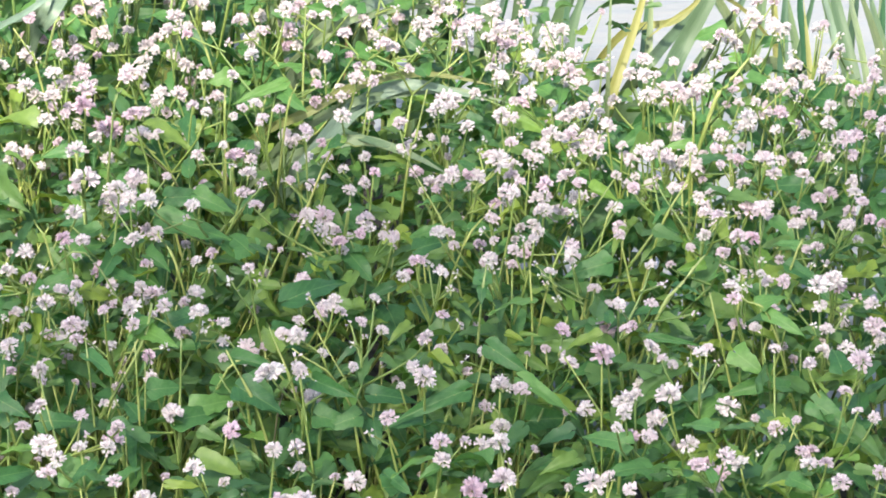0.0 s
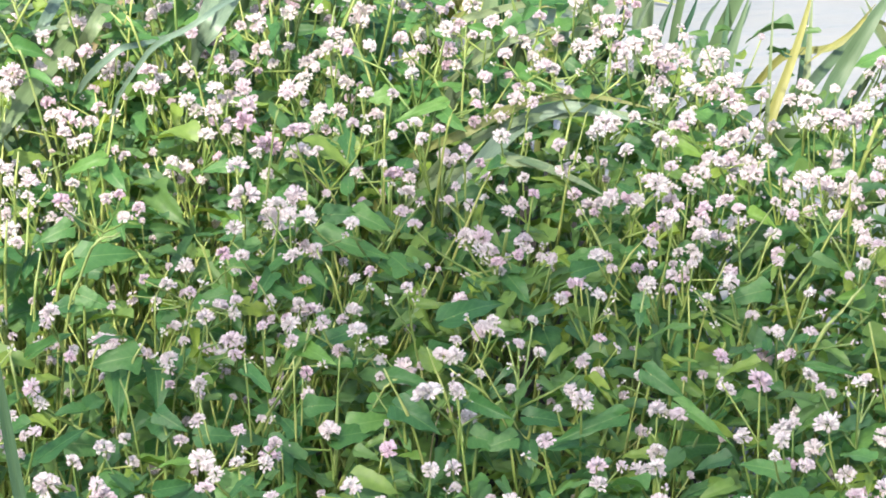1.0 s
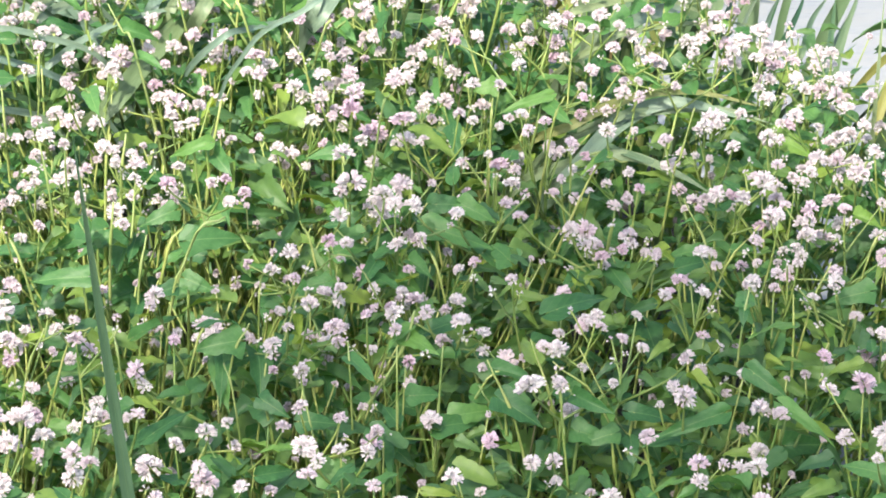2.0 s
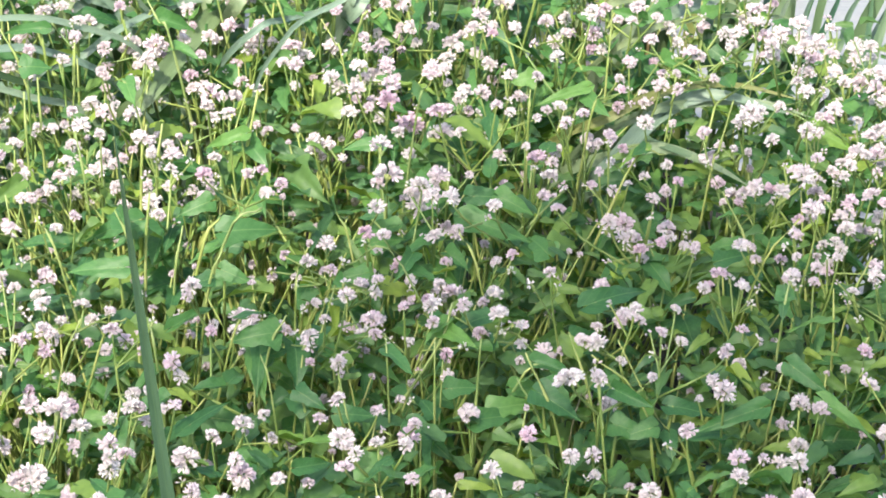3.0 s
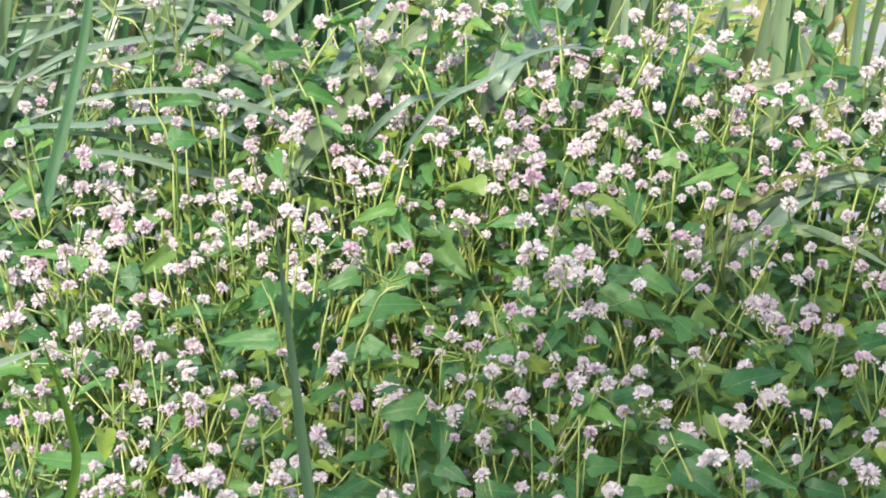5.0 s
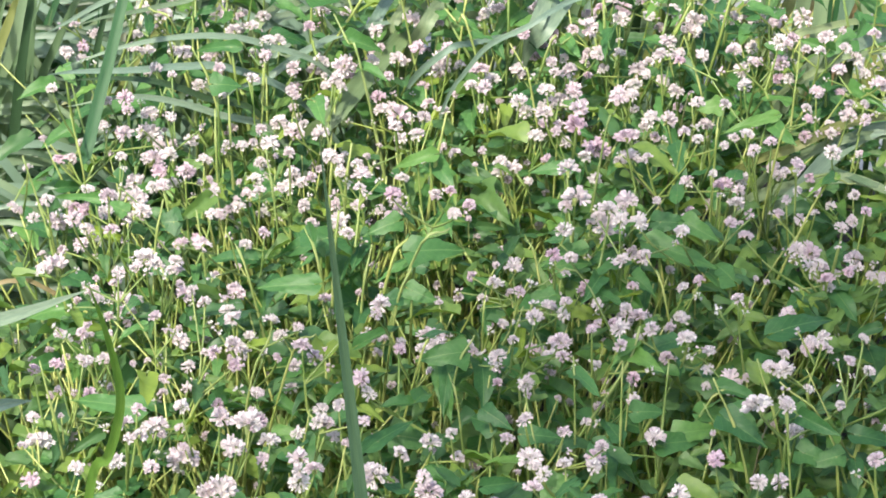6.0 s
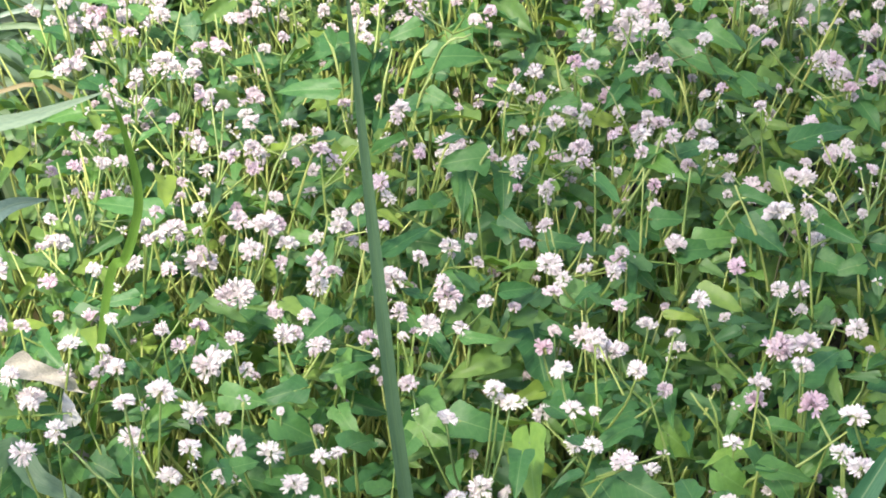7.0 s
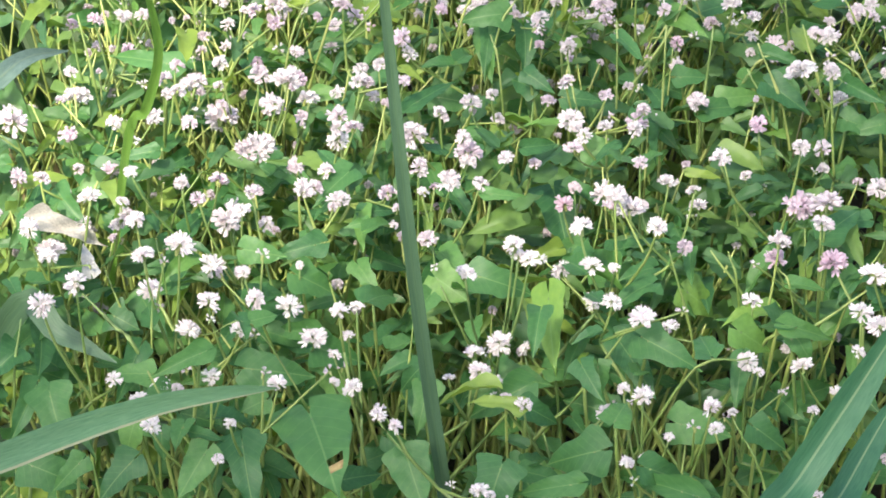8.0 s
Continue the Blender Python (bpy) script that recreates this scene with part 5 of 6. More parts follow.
bloom((70, 1976, 434, 13), (41, 1985, 430, 13), (73, 2008, 442, 10), (84, 2005, 450, 9))
bloom((88, 1914, 443, 9))
bloom((104, 1907, 426, 14), (143, 1926, 435, 8), (109, 1939, 473, 10))
bloom((118, 1803, 469, 15), (174, 1821, 459, 6))
bloom((138, 1867, 457, 13), (166, 1889, 472, 10))
bloom((147, 1841, 425, 9))
bloom((163, 1946, 436, 8), (173, 1925, 441, 9), (150, 1999, 427, 12))
bloom((184, 1874, 462, 9), (196, 1905, 462, 9), (227, 1845, 464, 10))
bloom((225, 1965, 447, 8), (231, 1964, 457, 11), (248, 1947, 456, 10))
bloom((247, 1923, 435, 8))
bloom((271, 1881, 428, 9), (324, 1857, 456, 11), (328, 1842, 438, 9))
bloom((281, 1966, 451, 9), (284, 1960, 457, 12), (318, 1968, 468, 8), (306, 1999, 430, 9))
bloom((327, 1941, 455, 8))
bloom((345, 1963, 456, 13), (361, 1957, 430, 9), (364, 1912, 427, 14))
bloom((352, 1829, 453, 9), (383, 1837, 451, 9), (377, 1830, 424, 11))
bloom((365, 1868, 469, 10), (388, 1862, 471, 8), (397, 1924, 467, 8))
bloom((421, 1975, 436, 7), (458, 1970, 447, 9))
bloom((451, 1893, 463, 12), (451, 1882, 460, 10), (475, 1913, 461, 7), (457, 1896, 430, 12), (491, 1892, 430, 8))
bloom((467, 1958, 467, 10), (479, 1966, 460, 11), (488, 1981, 475, 12))
bloom((496, 1929, 443, 10), (529, 1899, 453, 11), (526, 1896, 461, 13))
bloom((509, 1850, 431, 10), (525, 1848, 434, 8), (515, 1862, 442, 8), (513, 1882, 449, 10), (512, 1883, 465, 13))
bloom((530, 1971, 446, 10), (556, 1995, 451, 9), (522, 2007, 446, 12))
bloom((540, 1915, 428, 9), (553, 1879, 431, 15))
bloom((579, 1976, 460, 8))
bloom((-430, 2134, 420, 9))
bloom((-410, 2090, 460, 10), (-408, 2110, 431, 13), (-400, 2121, 440, 7))
bloom((-389, 1994, 457, 16))
bloom((-388, 2143, 442, 9), (-364, 2168, 458, 9), (-368, 2108, 440, 14), (-352, 2119, 432, 12), (-356, 2179, 430, 12))
bloom((-385, 2086, 425, 13), (-382, 2094, 433, 11), (-385, 2055, 463, 13), (-361, 2082, 469, 13), (-344, 2116, 449, 13))
bloom((-352, 2035, 466, 10), (-325, 2012, 455, 16))
bloom((-336, 2087, 453, 14), (-324, 2114, 462, 10), (-303, 2054, 445, 9), (-286, 2102, 445, 9))
bloom((-311, 2149, 456, 12), (-333, 2165, 446, 12))
bloom((-295, 2010, 426, 14), (-259, 2015, 426, 13))
bloom((-284, 2013, 468, 12), (-241, 2058, 453, 9))
bloom((-269, 2139, 431, 11), (-253, 2146, 442, 9), (-265, 2165, 429, 9))
bloom((-219, 2148, 429, 11), (-213, 2162, 447, 9), (-196, 2162, 422, 11), (-243, 2173, 426, 10))
bloom((-198, 2145, 474, 13), (-176, 2142, 470, 9), (-173, 2135, 464, 13))
bloom((-190, 2112, 432, 10), (-187, 2112, 437, 11), (-174, 2105, 453, 9), (-152, 2135, 430, 7))
bloom((-179, 2054, 456, 10), (-171, 2098, 472, 10))
bloom((-146, 2089, 472, 13), (-102, 2097, 471, 9), (-99, 2086, 457, 10))
bloom((-115, 2153, 438, 9))
bloom((-66, 2024, 433, 12), (-53, 2027, 446, 12))
bloom((-23, 2009, 466, 10))
bloom((-15, 2056, 461, 12))
bloom((-14, 2135, 471, 14), (-8, 2090, 472, 18), (14, 2097, 444, 18))
bloom((-11, 2025, 456, 9), (1, 2018, 433, 13), (10, 2001, 430, 8), (28, 2035, 449, 12), (26, 2053, 472, 13))
bloom((18, 2068, 474, 14))
bloom((18, 2096, 432, 13), (31, 2092, 468, 15), (43, 2062, 436, 12))
bloom((31, 1988, 434, 10))
bloom((40, 2054, 471, 15), (72, 2053, 465, 11), (109, 2079, 458, 9))
bloom((118, 2039, 470, 10), (156, 2022, 467, 12), (174, 2038, 448, 10), (180, 2030, 439, 10), (190, 2046, 474, 9))
bloom((118, 2151, 436, 13), (99, 2169, 452, 8), (108, 2187, 433, 15), (83, 2166, 422, 8))
bloom((155, 2136, 449, 7), (164, 2116, 443, 9), (176, 2121, 446, 7), (164, 2165, 465, 12))
bloom((173, 2097, 425, 13), (202, 2066, 437, 12), (211, 2093, 463, 9))
bloom((182, 2040, 426, 8), (205, 2053, 437, 8), (218, 2007, 452, 7))
bloom((252, 2006, 456, 11), (292, 2011, 463, 9), (287, 2040, 425, 8), (312, 2037, 469, 10))
bloom((261, 2145, 423, 13), (270, 2140, 427, 11), (250, 2171, 420, 12), (291, 2149, 427, 13), (239, 2188, 455, 11))
bloom((266, 2066, 421, 9), (289, 2074, 465, 10))
bloom((301, 2107, 464, 9), (308, 2091, 469, 15), (319, 2113, 472, 10))
bloom((309, 2060, 456, 14), (334, 2058, 451, 13))
bloom((314, 2045, 425, 7))
bloom((319, 2107, 446, 11), (326, 2145, 434, 11), (352, 2090, 420, 13), (357, 2082, 457, 13), (369, 2101, 426, 14))
bloom((334, 2038, 452, 13), (338, 2057, 464, 13))
bloom((353, 2020, 430, 12), (365, 2065, 460, 9), (396, 2059, 422, 11), (395, 2081, 428, 13))
bloom((361, 2144, 458, 9))
bloom((398, 2139, 468, 12), (409, 2136, 452, 9), (414, 2126, 444, 11))
bloom((409, 2077, 446, 8), (426, 2101, 460, 10), (441, 2083, 441, 9))
bloom((424, 2132, 448, 13), (431, 2126, 421, 10), (454, 2144, 430, 12))
bloom((431, 2099, 470, 9), (458, 2109, 461, 10), (462, 2089, 429, 10))
bloom((451, 2005, 442, 10), (460, 1997, 463, 10), (459, 2047, 438, 9))
bloom((462, 2140, 435, 11), (468, 2137, 431, 11), (486, 2151, 437, 9))
bloom((468, 2074, 440, 8), (486, 2086, 432, 11), (497, 2065, 428, 14))
bloom((487, 2098, 458, 8), (498, 2094, 435, 11), (508, 2063, 472, 14))
bloom((502, 2139, 433, 10), (519, 2135, 436, 9), (538, 2164, 443, 10), (520, 2185, 443, 15))
bloom((516, 2065, 459, 12), (534, 2048, 467, 9))
bloom((530, 2007, 453, 10), (566, 2015, 466, 10), (566, 1989, 473, 8), (568, 2034, 465, 10))
bloom((533, 2134, 474, 11), (547, 2115, 443, 9), (573, 2139, 461, 12))
bloom((556, 2053, 446, 10), (565, 2100, 452, 9))
bloom((591, 2119, 458, 10), (608, 2105, 469, 10), (620, 2146, 455, 13), (590, 2176, 429, 11))
bloom((-438, 2168, 447, 8))
bloom((-438, 2302, 451, 10), (-435, 2361, 456, 12), (-381, 2282, 422, 10))
bloom((-421, 2214, 431, 9), (-412, 2218, 429, 11), (-368, 2230, 447, 13))
bloom((-371, 2332, 473, 8), (-362, 2338, 469, 10))
bloom((-369, 2246, 471, 13), (-365, 2231, 467, 8), (-355, 2273, 444, 15))
bloom((-354, 2270, 426, 18), (-321, 2265, 424, 10), (-339, 2303, 464, 7), (-331, 2231, 462, 9))
bloom((-339, 2181, 450, 16), (-330, 2203, 443, 12), (-303, 2205, 437, 12), (-296, 2166, 428, 10))
bloom((-326, 2323, 439, 9), (-302, 2324, 461, 10), (-335, 2347, 464, 13))
bloom((-274, 2222, 442, 9))
bloom((-274, 2310, 459, 10), (-265, 2329, 471, 11), (-252, 2303, 423, 15))
bloom((-270, 2264, 423, 8), (-261, 2247, 445, 9), (-240, 2289, 421, 15), (-252, 2227, 442, 14))
bloom((-260, 2184, 432, 12), (-236, 2190, 422, 15), (-232, 2196, 429, 13), (-232, 2179, 459, 9))
bloom((-238, 2262, 473, 9), (-214, 2267, 431, 13), (-217, 2308, 439, 13), (-206, 2323, 454, 11))
bloom((-195, 2192, 446, 11))
bloom((-168, 2331, 422, 14), (-173, 2342, 429, 11), (-155, 2319, 423, 16))
bloom((-152, 2234, 456, 11), (-129, 2223, 470, 11))
bloom((-150, 2272, 426, 10), (-118, 2327, 425, 10), (-104, 2219, 441, 10))
bloom((-149, 2163, 425, 10), (-143, 2184, 436, 9), (-133, 2198, 467, 11))
bloom((-68, 2228, 429, 10), (-57, 2236, 420, 12), (-40, 2254, 439, 13))
bloom((-54, 2262, 466, 14))
bloom((-50, 2318, 430, 12), (-22, 2328, 435, 14), (-25, 2312, 469, 8))
bloom((-33, 2264, 455, 15), (-32, 2289, 464, 12), (-7, 2253, 464, 14), (-7, 2225, 464, 18), (9, 2257, 427, 19))
bloom((0, 2226, 436, 11))
bloom((29, 2308, 449, 18), (53, 2281, 443, 15), (39, 2268, 435, 12))
bloom((32, 2208, 464, 15))
bloom((36, 2221, 439, 14), (49, 2213, 443, 10), (88, 2203, 465, 9), (79, 2178, 439, 10))
bloom((67, 2281, 443, 13), (100, 2319, 420, 11), (111, 2258, 469, 10))
bloom((125, 2216, 424, 12), (151, 2227, 429, 10), (127, 2216, 464, 10), (146, 2205, 464, 9), (131, 2176, 471, 10))
bloom((128, 2289, 471, 12), (180, 2275, 449, 8), (96, 2349, 469, 11))
bloom((181, 2176, 435, 10), (210, 2171, 435, 9))
bloom((189, 2316, 454, 10), (200, 2303, 431, 9), (213, 2288, 446, 13))
bloom((197, 2237, 439, 12), (222, 2265, 424, 7), (224, 2276, 463, 8))
bloom((244, 2299, 467, 12), (307, 2315, 459, 14))
bloom((247, 2208, 423, 15), (266, 2214, 427, 8), (270, 2189, 467, 13), (293, 2188, 449, 10), (292, 2264, 433, 14))
bloom((320, 2187, 458, 13), (333, 2208, 445, 9), (346, 2163, 441, 11))
bloom((327, 2308, 440, 9), (331, 2281, 444, 13), (360, 2325, 441, 11))
bloom((346, 2218, 459, 12), (366, 2232, 443, 8), (396, 2188, 466, 12))
bloom((362, 2291, 447, 11))
bloom((375, 2161, 443, 10), (396, 2164, 443, 10), (393, 2206, 424, 14))
bloom((379, 2276, 464, 7), (391, 2277, 463, 14))
bloom((384, 2264, 454, 14))
bloom((388, 2324, 453, 10), (379, 2346, 441, 13), (344, 2349, 441, 12))
bloom((422, 2263, 427, 11), (451, 2272, 457, 9), (441, 2228, 466, 12))
bloom((438, 2194, 466, 13), (460, 2189, 472, 14), (470, 2218, 452, 12), (462, 2191, 425, 10))
bloom((464, 2205, 428, 13), (485, 2213, 464, 15), (517, 2218, 442, 9))
bloom((470, 2259, 462, 7), (498, 2227, 471, 12), (493, 2280, 422, 12), (518, 2248, 439, 8))
bloom((519, 2313, 459, 11), (527, 2325, 448, 14), (551, 2344, 461, 11))
bloom((522, 2206, 425, 13))
bloom((528, 2206, 448, 9), (555, 2235, 442, 13))
bloom((553, 2330, 423, 10), (582, 2357, 438, 13), (580, 2298, 433, 13))
bloom((563, 2242, 440, 11), (569, 2219, 461, 8), (599, 2226, 454, 9))
bloom((604, 2307, 466, 8), (606, 2327, 451, 12), (606, 2300, 430, 13))
bloom((611, 2214, 447, 8))
bloom((619, 2219, 448, 9), (625, 2208, 462, 12), (629, 2196, 457, 10))
bloom((623, 2322, 434, 9))
bloom((-438, 2430, 449, 8), (-425, 2471, 422, 11))
bloom((-424, 2373, 444, 10), (-382, 2413, 448, 9))
bloom((-393, 2457, 449, 12))
bloom((-384, 2469, 445, 10), (-377, 2474, 431, 9), (-384, 2482, 462, 9), (-362, 2481, 456, 15), (-343, 2493, 447, 10))
bloom((-353, 2428, 427, 11), (-316, 2423, 427, 11), (-332, 2480, 433, 12), (-297, 2450, 438, 11))
bloom((-321, 2498, 454, 9))
bloom((-318, 2510, 424, 13), (-305, 2531, 440, 10), (-319, 2547, 423, 10), (-297, 2462, 450, 9))
bloom((-295, 2377, 471, 14), (-281, 2395, 468, 10), (-266, 2366, 467, 11), (-259, 2394, 453, 12), (-246, 2368, 442, 13))
bloom((-277, 2433, 458, 10))
bloom((-244, 2372, 421, 13), (-229, 2397, 425, 12), (-224, 2394, 432, 15), (-203, 2366, 446, 16), (-200, 2396, 429, 13))
bloom((-232, 2386, 471, 10))
bloom((-228, 2452, 463, 13), (-227, 2473, 446, 10), (-210, 2491, 437, 10))
bloom((-180, 2385, 427, 14), (-178, 2404, 460, 13), (-178, 2355, 455, 11), (-137, 2378, 420, 12), (-131, 2412, 425, 13))
bloom((-176, 2443, 423, 16))
bloom((-175, 2463, 435, 10), (-145, 2466, 473, 10), (-148, 2415, 465, 15))
bloom((-131, 2345, 422, 11), (-120, 2384, 439, 20), (-115, 2373, 458, 13))
bloom((-86, 2420, 471, 10), (-53, 2392, 466, 12), (-70, 2455, 438, 14))
bloom((-70, 2475, 440, 9), (-66, 2490, 461, 16), (-46, 2475, 450, 10))
bloom((-57, 2363, 445, 15), (-14, 2344, 456, 13), (-36, 2414, 444, 10))
bloom((-38, 2459, 466, 11), (-34, 2479, 439, 11), (-21, 2495, 460, 17))
bloom((1, 2406, 467, 16), (29, 2430, 463, 14), (15, 2400, 430, 10), (44, 2393, 432, 15))
bloom((4, 2481, 443, 12), (9, 2488, 429, 12), (34, 2516, 433, 15), (54, 2460, 453, 10))
bloom((41, 2376, 427, 14))
bloom((63, 2365, 461, 12), (65, 2383, 429, 10))
bloom((76, 2510, 435, 13), (66, 2525, 446, 14))
bloom((81, 2447, 421, 10), (89, 2432, 452, 17), (93, 2438, 459, 18))
bloom((99, 2497, 460, 14), (126, 2486, 441, 14))
bloom((142, 2436, 436, 11), (159, 2428, 462, 11))
bloom((143, 2365, 456, 10), (163, 2379, 449, 13))
bloom((165, 2446, 459, 13))
bloom((169, 2359, 443, 11), (193, 2356, 472, 11))
bloom((229, 2408, 439, 14), (235, 2392, 434, 10), (260, 2430, 431, 11), (287, 2401, 440, 12))
bloom((323, 2401, 438, 16), (342, 2417, 427, 13), (345, 2356, 451, 16))
bloom((370, 2442, 424, 10), (385, 2389, 430, 16))
bloom((566, 2400, 426, 15))
bloom((-413, 2555, 420, 12))
bloom((-221, 2553, 434, 9))
bloom((-211, 2542, 435, 8))
bloom((-131, 2520, 453, 8))
bloom((88, 2531, 446, 9))
bloom((92, 2579, 429, 9), (136, 2536, 447, 13))
bloom((166, 2580, 428, 17), (191, 2534, 421, 15))
bloom((-330, 2419, 527, 16))
bloom((-281, 2425, 509, 13))
bloom((-190, 2427, 507, 12))
bloom((-152, 2428, 506, 12))
bloom((-138, 2432, 493, 13))
bloom((-120, 2423, 525, 10))
bloom((-68, 2426, 521, 12))
bloom((-37, 2425, 524, 10))
bloom((3, 2433, 500, 11))
bloom((23, 2439, 479, 14))
bloom((70, 2437, 488, 13))
bloom((106, 2428, 523, 15))
bloom((216, 2433, 515, 10))
bloom((286, 2440, 470, 12))
bloom((242, 2395, 470, 11))
bloom((273, 2423, 470, 10))
bloom((247, 2439, 494, 9))
bloom((272, 2100, 454, 13))
bloom((578, 2096, 470, 13))
bloom((337, 2150, 441, 10), (351, 2123, 472, 13), (371, 2151, 456, 10))
bloom((371, 2188, 452, 10), (382, 2214, 443, 12))
bloom((382, 2125, 457, 13))
bloom((442, 2123, 444, 14))
bloom((496, 2184, 432, 11))
bloom((570, 2204, 461, 10), (538, 2210, 434, 11), (543, 2228, 450, 11))
bloom((575, 2144, 473, 11))
bloom((617, 2185, 442, 10))
bloom((-82, 2277, 469, 14), (-93, 2303, 461, 10))
bloom((90, 2285, 457, 11))
bloom((237, 2293, 474, 11), (206, 2317, 473, 12))
bloom((281, 2234, 451, 14))
bloom((344, 2255, 432, 14))
bloom((386, 2275, 435, 11), (389, 2248, 451, 13), (382, 2318, 432, 14))
bloom((391, 2229, 438, 12), (408, 2241, 466, 12))
bloom((437, 2275, 445, 10), (465, 2260, 438, 12))
bloom((-426, 2385, 448, 10))
bloom((-157, 2373, 449, 13), (-141, 2381, 456, 14))
bloom((-87, 2343, 456, 14), (-78, 2355, 440, 12))
bloom((-9, 2322, 447, 14))
bloom((37, 2298, 457, 10))
bloom((76, 2357, 431, 14))
bloom((122, 2350, 474, 12), (160, 2372, 472, 13))
bloom((199, 2380, 474, 14))
bloom((218, 2332, 435, 10))
bloom((273, 2360, 458, 12), (280, 2385, 437, 10), (302, 2389, 455, 11))
bloom((305, 2304, 474, 13), (334, 2331, 460, 14))
bloom((331, 2347, 473, 14), (339, 2333, 435, 11), (360, 2348, 445, 11))
bloom((386, 2313, 469, 12))
bloom((534, 2327, 441, 11), (565, 2318, 459, 12))
bloom((647, 2295, 435, 12))
bloom((-401, 2444, 518, 12), (-363, 2438, 532, 14))
bloom((-357, 2412, 469, 14))
bloom((-318, 2401, 547, 13), (-313, 2419, 536, 13))
bloom((-274, 2444, 498, 13))
bloom((-232, 2412, 519, 11))
bloom((-181, 2405, 542, 14))
bloom((-164, 2462, 486, 12))
bloom((-129, 2440, 465, 12))
bloom((-112, 2458, 520, 13), (-110, 2474, 522, 13), (-85, 2446, 532, 11))
bloom((-86, 2408, 525, 11), (-72, 2421, 516, 13))
bloom((-76, 2452, 460, 11))
bloom((-37, 2472, 490, 14))
bloom((-31, 2405, 461, 12), (10, 2395, 448, 11))
bloom((-9, 2452, 531, 14))
bloom((3, 2415, 431, 13), (29, 2402, 445, 10))
bloom((8, 2410, 550, 13))
bloom((48, 2470, 464, 10), (12, 2479, 468, 10))
bloom((69, 2397, 459, 14))
bloom((77, 2416, 524, 13), (102, 2409, 548, 14))
bloom((81, 2470, 518, 12), (118, 2472, 502, 13), (94, 2480, 516, 12))
bloom((114, 2470, 487, 13))
bloom((120, 2421, 540, 10), (134, 2427, 545, 12))
bloom((132, 2402, 431, 13), (161, 2409, 444, 12))
bloom((138, 2408, 491, 14))
bloom((148, 2451, 456, 11))
bloom((175, 2414, 456, 10))
bloom((176, 2450, 510, 13))
bloom((226, 2473, 518, 14), (232, 2459, 533, 10))
bloom((294, 2434, 457, 10), (298, 2446, 431, 13), (302, 2408, 457, 12))
bloom((308, 2390, 442, 13))
bloom((317, 2430, 465, 14), (319, 2454, 438, 11))
bloom((567, 2401, 444, 11))


# ---- the plants between ----
def far_edge(x):
    return 2.78 - 0.20 * max(0.0, min(1.0, (x - 0.05) / 0.10)) - 0.16 * max(0.0, min(1.0, (x - 0.38) / 0.10)) - 0.73 * max(0.0, min(1.0, (-0.14 - x) / 0.28))


def wild_leaf_pose(at, long):
    a = dice.uniform(0, 2 * math.pi)
    way = (math.cos(a), math.sin(a), dice.uniform(-0.35, 0.25))
    return leaf_pose(at, way, (dice.gauss(-0.05, 0.5), dice.gauss(-0.30, 0.5), 1), long, long * dice.uniform(0.40, 0.75))


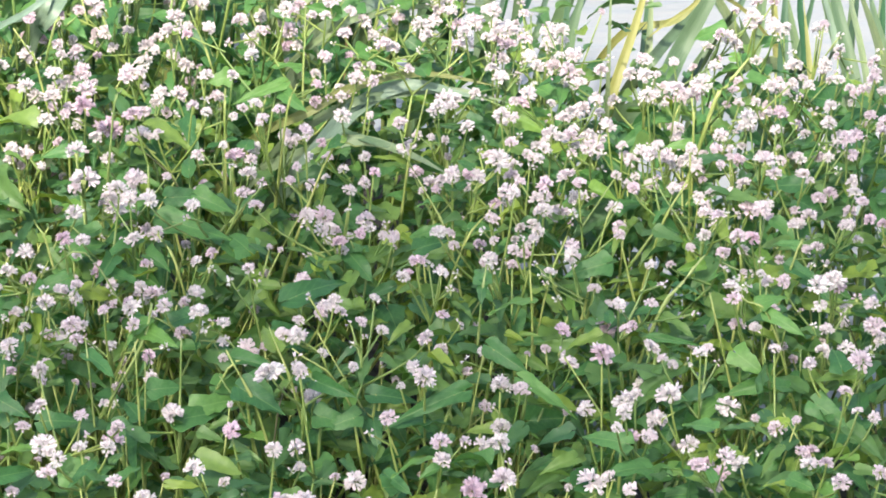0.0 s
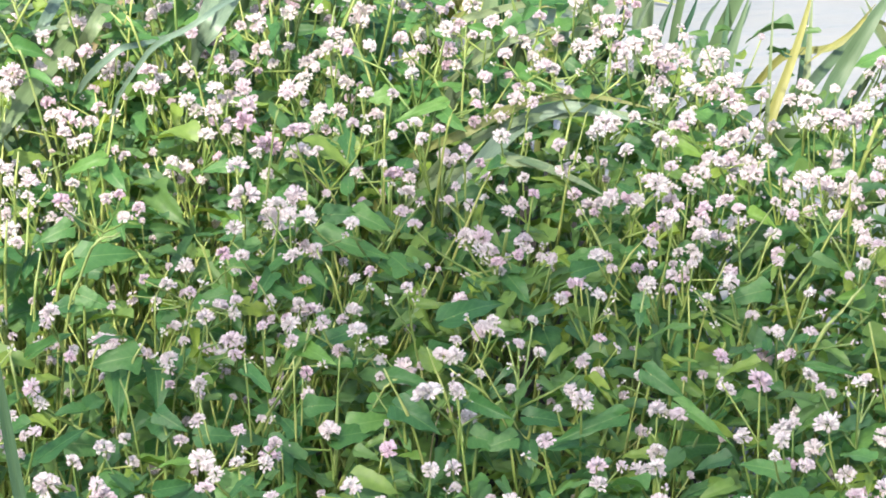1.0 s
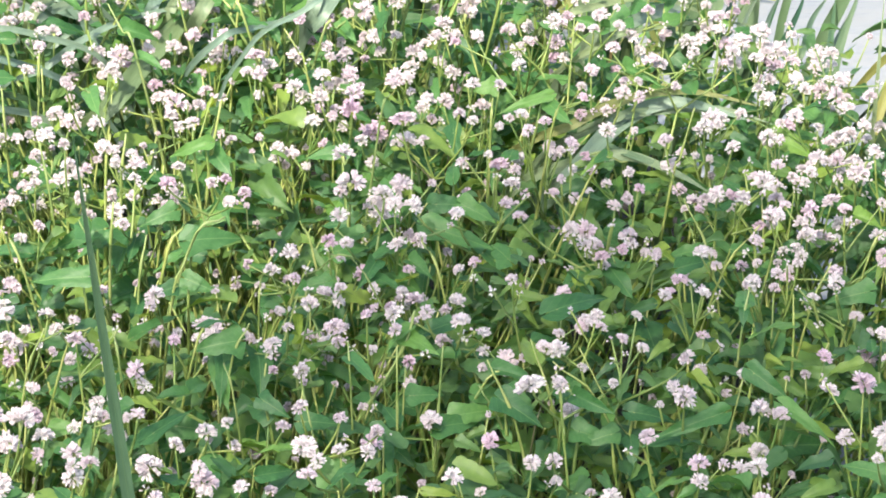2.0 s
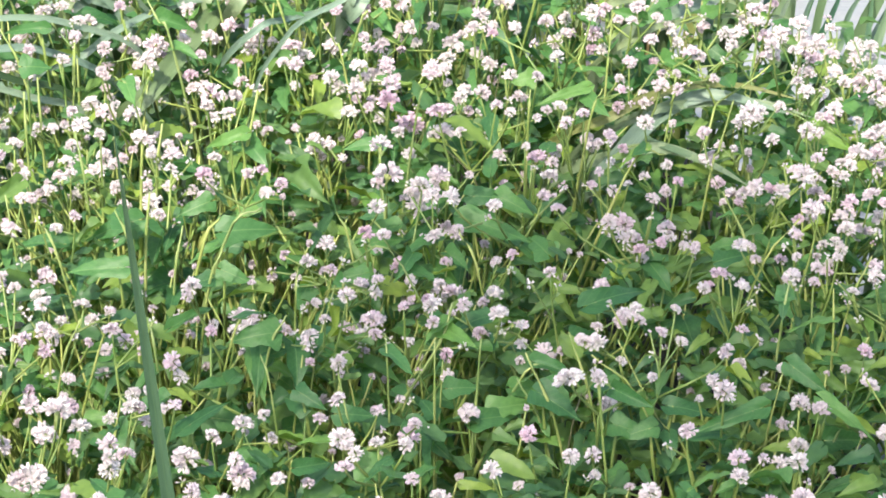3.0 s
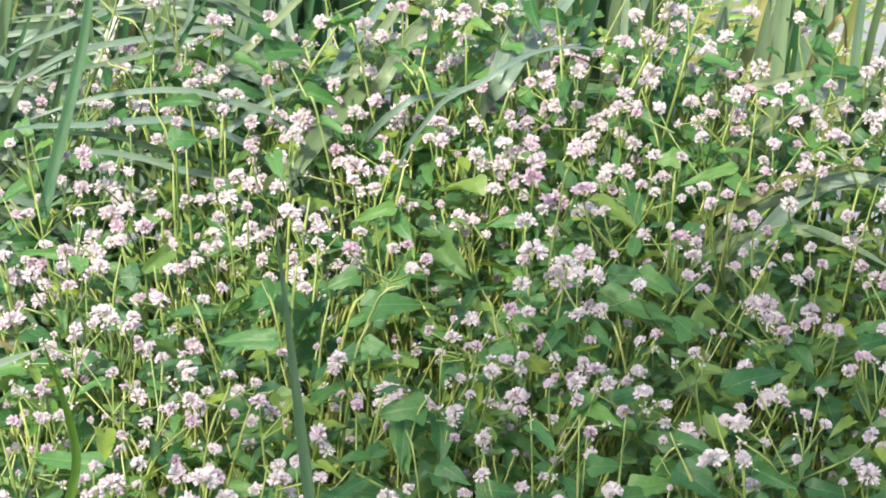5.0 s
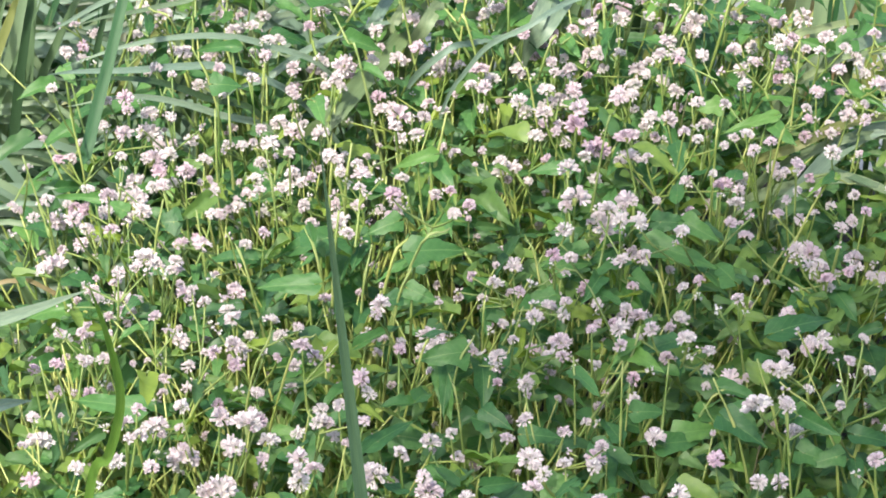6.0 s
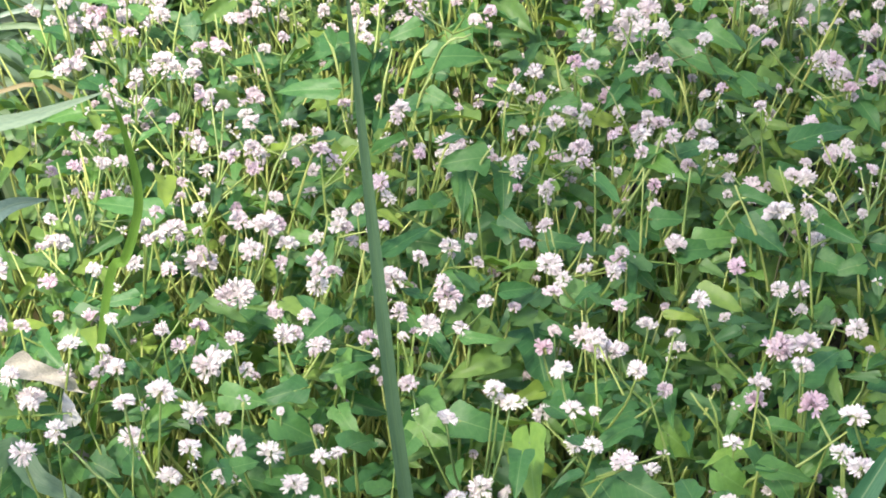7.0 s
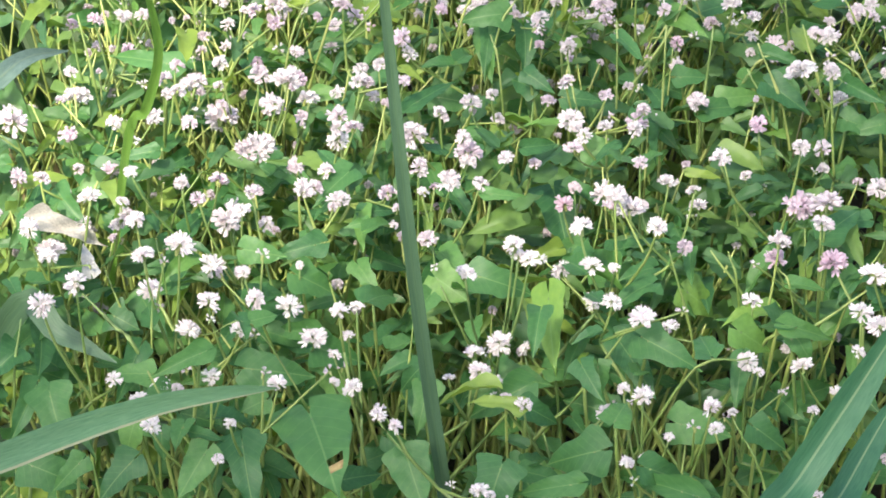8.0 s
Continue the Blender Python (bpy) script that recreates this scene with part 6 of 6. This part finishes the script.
def fill_plants():
    """Leafy shoots on a rough grid: the near ones as plants, those farther off joined."""
    joined = Joined()
    step = 0.062
    for j in range(28):
        for i in range(34):
            x = -0.85 + step * i + dice.uniform(-0.03, 0.03)
            y = 1.12 + step * j + dice.uniform(-0.03, 0.03)
            reach = 0.20 + 0.285 * y
            if y > far_edge(x) or x < -reach - 0.03 or x > reach + (0.10 if y < 1.9 else 0.32) or y < 1.55 and dice.random() < 0.93:
                continue
            foot = Vector((x, y, ground_height(x, y)))
            top = Vector((dice.gauss(0, 0.085), dice.gauss(-0.01, 0.06), (dice.uniform(0.35, 0.445) if y < 2.25 or x < 0.0 else dice.uniform(0.25, 0.37)) - foot.z))
            line = smooth_line([Vector(), top * 0.5 + Vector((dice.gauss(0, 0.015), dice.gauss(0, 0.015), 0)), top], 5)
            spots = [line[min((5 if y > 1.55 else 6) + k, 10)] + Vector((dice.gauss(0, 0.016), dice.gauss(0, 0.016), 0)) for k in range(7 if y > 1.55 else 6)]
            bears = dice.random() < 0.6
            crown = Matrix.Translation(line[-1]) @ pose(0, 0, 0, dice.gauss(8, 14), dice.gauss(0, 14), 0) @ Matrix.Scale(dice.uniform(0.0055, 0.0085), 4)
            if y < 1.62:
                plant = thing("knotweed_shoot", foot, LEAFY_WORDS, "plant", "leafy knotweed shoots")
                verts, faces = [], []
                add_tube(verts, faces, line, 0.0016, 0.0005, 6, 3)
                part("stem", mesh_of("stem", verts, faces, STALK), plant)
                for at in spots:
                    random_leaf(plant, at, dice.uniform(0.017, 0.034))
                for k in range(2):
                    random_leaf(plant, line[-1] + Vector((dice.gauss(0, 0.022), dice.gauss(0, 0.022), dice.uniform(-0.05, 0.0))), dice.uniform(0.016, 0.032))
                if bears:
                    part("flower_head", dice.choice(HEADS), plant, crown)
            else:
                if bears or dice.random() < 0.35:
                    joined.tube([p + foot for p in line], 0.0019, 0.0006, 1)
                stemmy = x < 0.05 and 1.7 < y < 2.4
                for k in range(5 if stemmy else dice.choice((0, 1))):
                    side = Vector((dice.gauss(0, 0.13), dice.gauss(0, 0.08), dice.uniform(0.34, 0.44) - foot.z))
                    at = Vector((dice.gauss(0, 0.03), dice.gauss(0, 0.03), 0))
                    joined.tube([p + foot + at for p in smooth_line([Vector(), side * 0.5 + Vector((dice.gauss(0, 0.02), 0, 0)), side], 4)], 0.0021, 0.0006, 1)
                    if dice.random() < 0.55:
                        joined.head(Matrix.Translation(foot + at + side) @ pose(0, 0, 0, dice.gauss(8, 20), dice.gauss(0, 20), dice.uniform(0, 360)) @ Matrix.Scale(dice.uniform(0.0045, 0.0075), 4), 2, 3)
                for at in spots:
                    joined.leaf(wild_leaf_pose(at + foot, dice.uniform(0.020, 0.042)), 0)
                for k in range(9 if stemmy else 11 if y > 2.0 else 14):
                    at = Vector((dice.gauss(0, 0.032), dice.gauss(0, 0.032), dice.uniform(0.33, 0.435 if y < 2.25 or x < 0.0 else 0.37) - foot.z))
                    joined.leaf(wild_leaf_pose(at + foot, dice.uniform(0.014, 0.032)), 0)
                if bears:
                    joined.head(Matrix.Translation(foot) @ crown, 2, 3)
    joined.done("knotweed_thicket", "thicket of green knotweed stems and leaves on the bank", "plants", LOW_LEAF, LIT_STALK, PETAL_LOOSE, CALYX)


fill_plants()


def low_leaves():
    """The shaded leaves close to the soil, one joined layer."""
    joined = Joined()
    for k in range(1500):
        y = dice.uniform(1.2, 2.85)
        reach = 0.25 + 0.3 * y
        x = dice.uniform(-reach, reach + 0.08)
        if y < far_edge(x) + 0.06 and (y > 1.62 or dice.random() < 0.75):
            joined.leaf(wild_leaf_pose(Vector((x, y, dice.uniform(0.04, 0.24 if y < 1.6 else 0.28))), dice.uniform(0.03, 0.055)), 0)
    joined.done("undergrowth", "dense shaded green leaves low over the soil", "undergrowth", LOW_LEAF)


low_leaves()


def add_blade(joined, line, half, slot):
    """One flat, slightly folded grass blade along a line."""
    count, n = len(line), len(joined.verts)
    for i, p in enumerate(line):
        along = (line[min(i + 1, count - 1)] - line[max(i - 1, 0)]).normalized()
        across = along.cross(Vector((0.2, -1, 0.7))).normalized()
        up = across.cross(along)
        s = i / (count - 1)
        w = half * (1.0 if s < 0.5 else max(0.06, 1 - ((s - 0.5) / 0.5) ** 1.6))
        joined.verts += [p - across * w + up * w * 0.2, p - up * w * 0.15, p + across * w + up * w * 0.2]
    for i in range(count - 1):
        a = n + i * 3
        joined.faces += [(a, a + 1, a + 4, a + 3), (a + 1, a + 2, a + 5, a + 4)]
        joined.index += [slot, slot]


def back_grass():
    """Broad upright reed leaves behind the flowers, with sedge swept over them on one side."""
    joined = Joined()
    looks = ("teal", "green", "pale", "dark", "yellow", "straw", "deep")
    for k in range(1350):
        x, y = dice.uniform(-1.0, 0.40), dice.uniform(2.25, 3.35)
        left = max(0.0, min(1.0, (0.02 - x) / 0.25))
        if y < far_edge(x) + 0.10 + 0.28 * left or y > 3.30 - 0.25 * max(0.0, min(1.0, (x - 0.05) / 0.12)) or x > 0.12 and dice.random() < 0.82:
            continue
        foot = Vector((x, y, ground_height(x, y) - 0.02))
        high = dice.uniform(0.30, 0.62)
        lean = Vector((dice.gauss(0.05, 0.06), dice.gauss(0.03, 0.05), 0))
        line = smooth_line([foot, foot + lean * 0.3 + Vector((0, 0, high * 0.55)), foot + lean + Vector((0, 0, high))], 4)
        # more dark blades to the left, deepening the shaded gaps by colour
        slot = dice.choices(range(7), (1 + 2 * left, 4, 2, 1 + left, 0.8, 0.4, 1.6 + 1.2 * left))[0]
        add_blade(joined, line, dice.uniform(0.0028, 0.0085), slot)
    for k in range(1300):
        x, y = dice.uniform(-0.85, -0.05), dice.uniform(2.05, 2.85)
        left = max(0.0, min(1.0, (-0.05 - x) / 0.3))
        if y < far_edge(x) - 0.06 or dice.random() > left:
            continue
        foot = Vector((x, y, ground_height(x, y) - 0.02))
        high = dice.uniform(0.20, 0.36)
        sweep = Vector((-dice.uniform(0.16, 0.46) + dice.gauss(0, 0.04), dice.gauss(-0.03, 0.06), 0))
        line = smooth_line([foot, foot + sweep * 0.3 + Vector((0, 0, high)), foot + sweep * 0.8 + Vector((0, 0, high * 1.1)), foot + sweep * 1.3 + Vector((0, 0, high * dice.uniform(0.75, 1.0)))], 5)
        add_blade(joined, line, dice.uniform(0.0018, 0.0046), dice.choices(range(7), (6, 1.5, 3, 2, 0.4, 0.5, 0.5))[0])
    joined.done("back_grass", "arching blue-green sedge and upright reed leaves before the water", "grass", *[STRAP[k] for k in looks])


back_grass()


def water_weed():
    """Sunlit grassy weed that floats on the water close to the bank."""
    joined = Joined()
    for k in range(1500):
        x, y = dice.gauss(0.20, 0.16), dice.uniform(3.30, 4.6)
        if x > 0.40 + 0.06 * math.sin(9 * y):
            continue
        a = dice.gauss(0.2, 0.9)
        run = Vector((math.cos(a), 0.8 * math.sin(a), 0)) * dice.uniform(0.03, 0.10)
        foot = Vector((x, y, -0.063))
        tip = 0.015 if dice.random() < 0.8 else 0.06
        line = smooth_line([foot, foot + run * 0.5 + Vector((0, 0, dice.uniform(0.006, 0.02))), foot + run + Vector((0, 0, dice.uniform(0.003, tip)))], 3)
        add_blade(joined, line, dice.uniform(0.0015, 0.004), dice.choices(range(3), (3, 2, 1))[0])
    joined.done("water_weed", "yellow-green grassy weed floating on the water", "water weed", STRAP["yellow"], STRAP["lime"], STRAP["pale"])


water_weed()
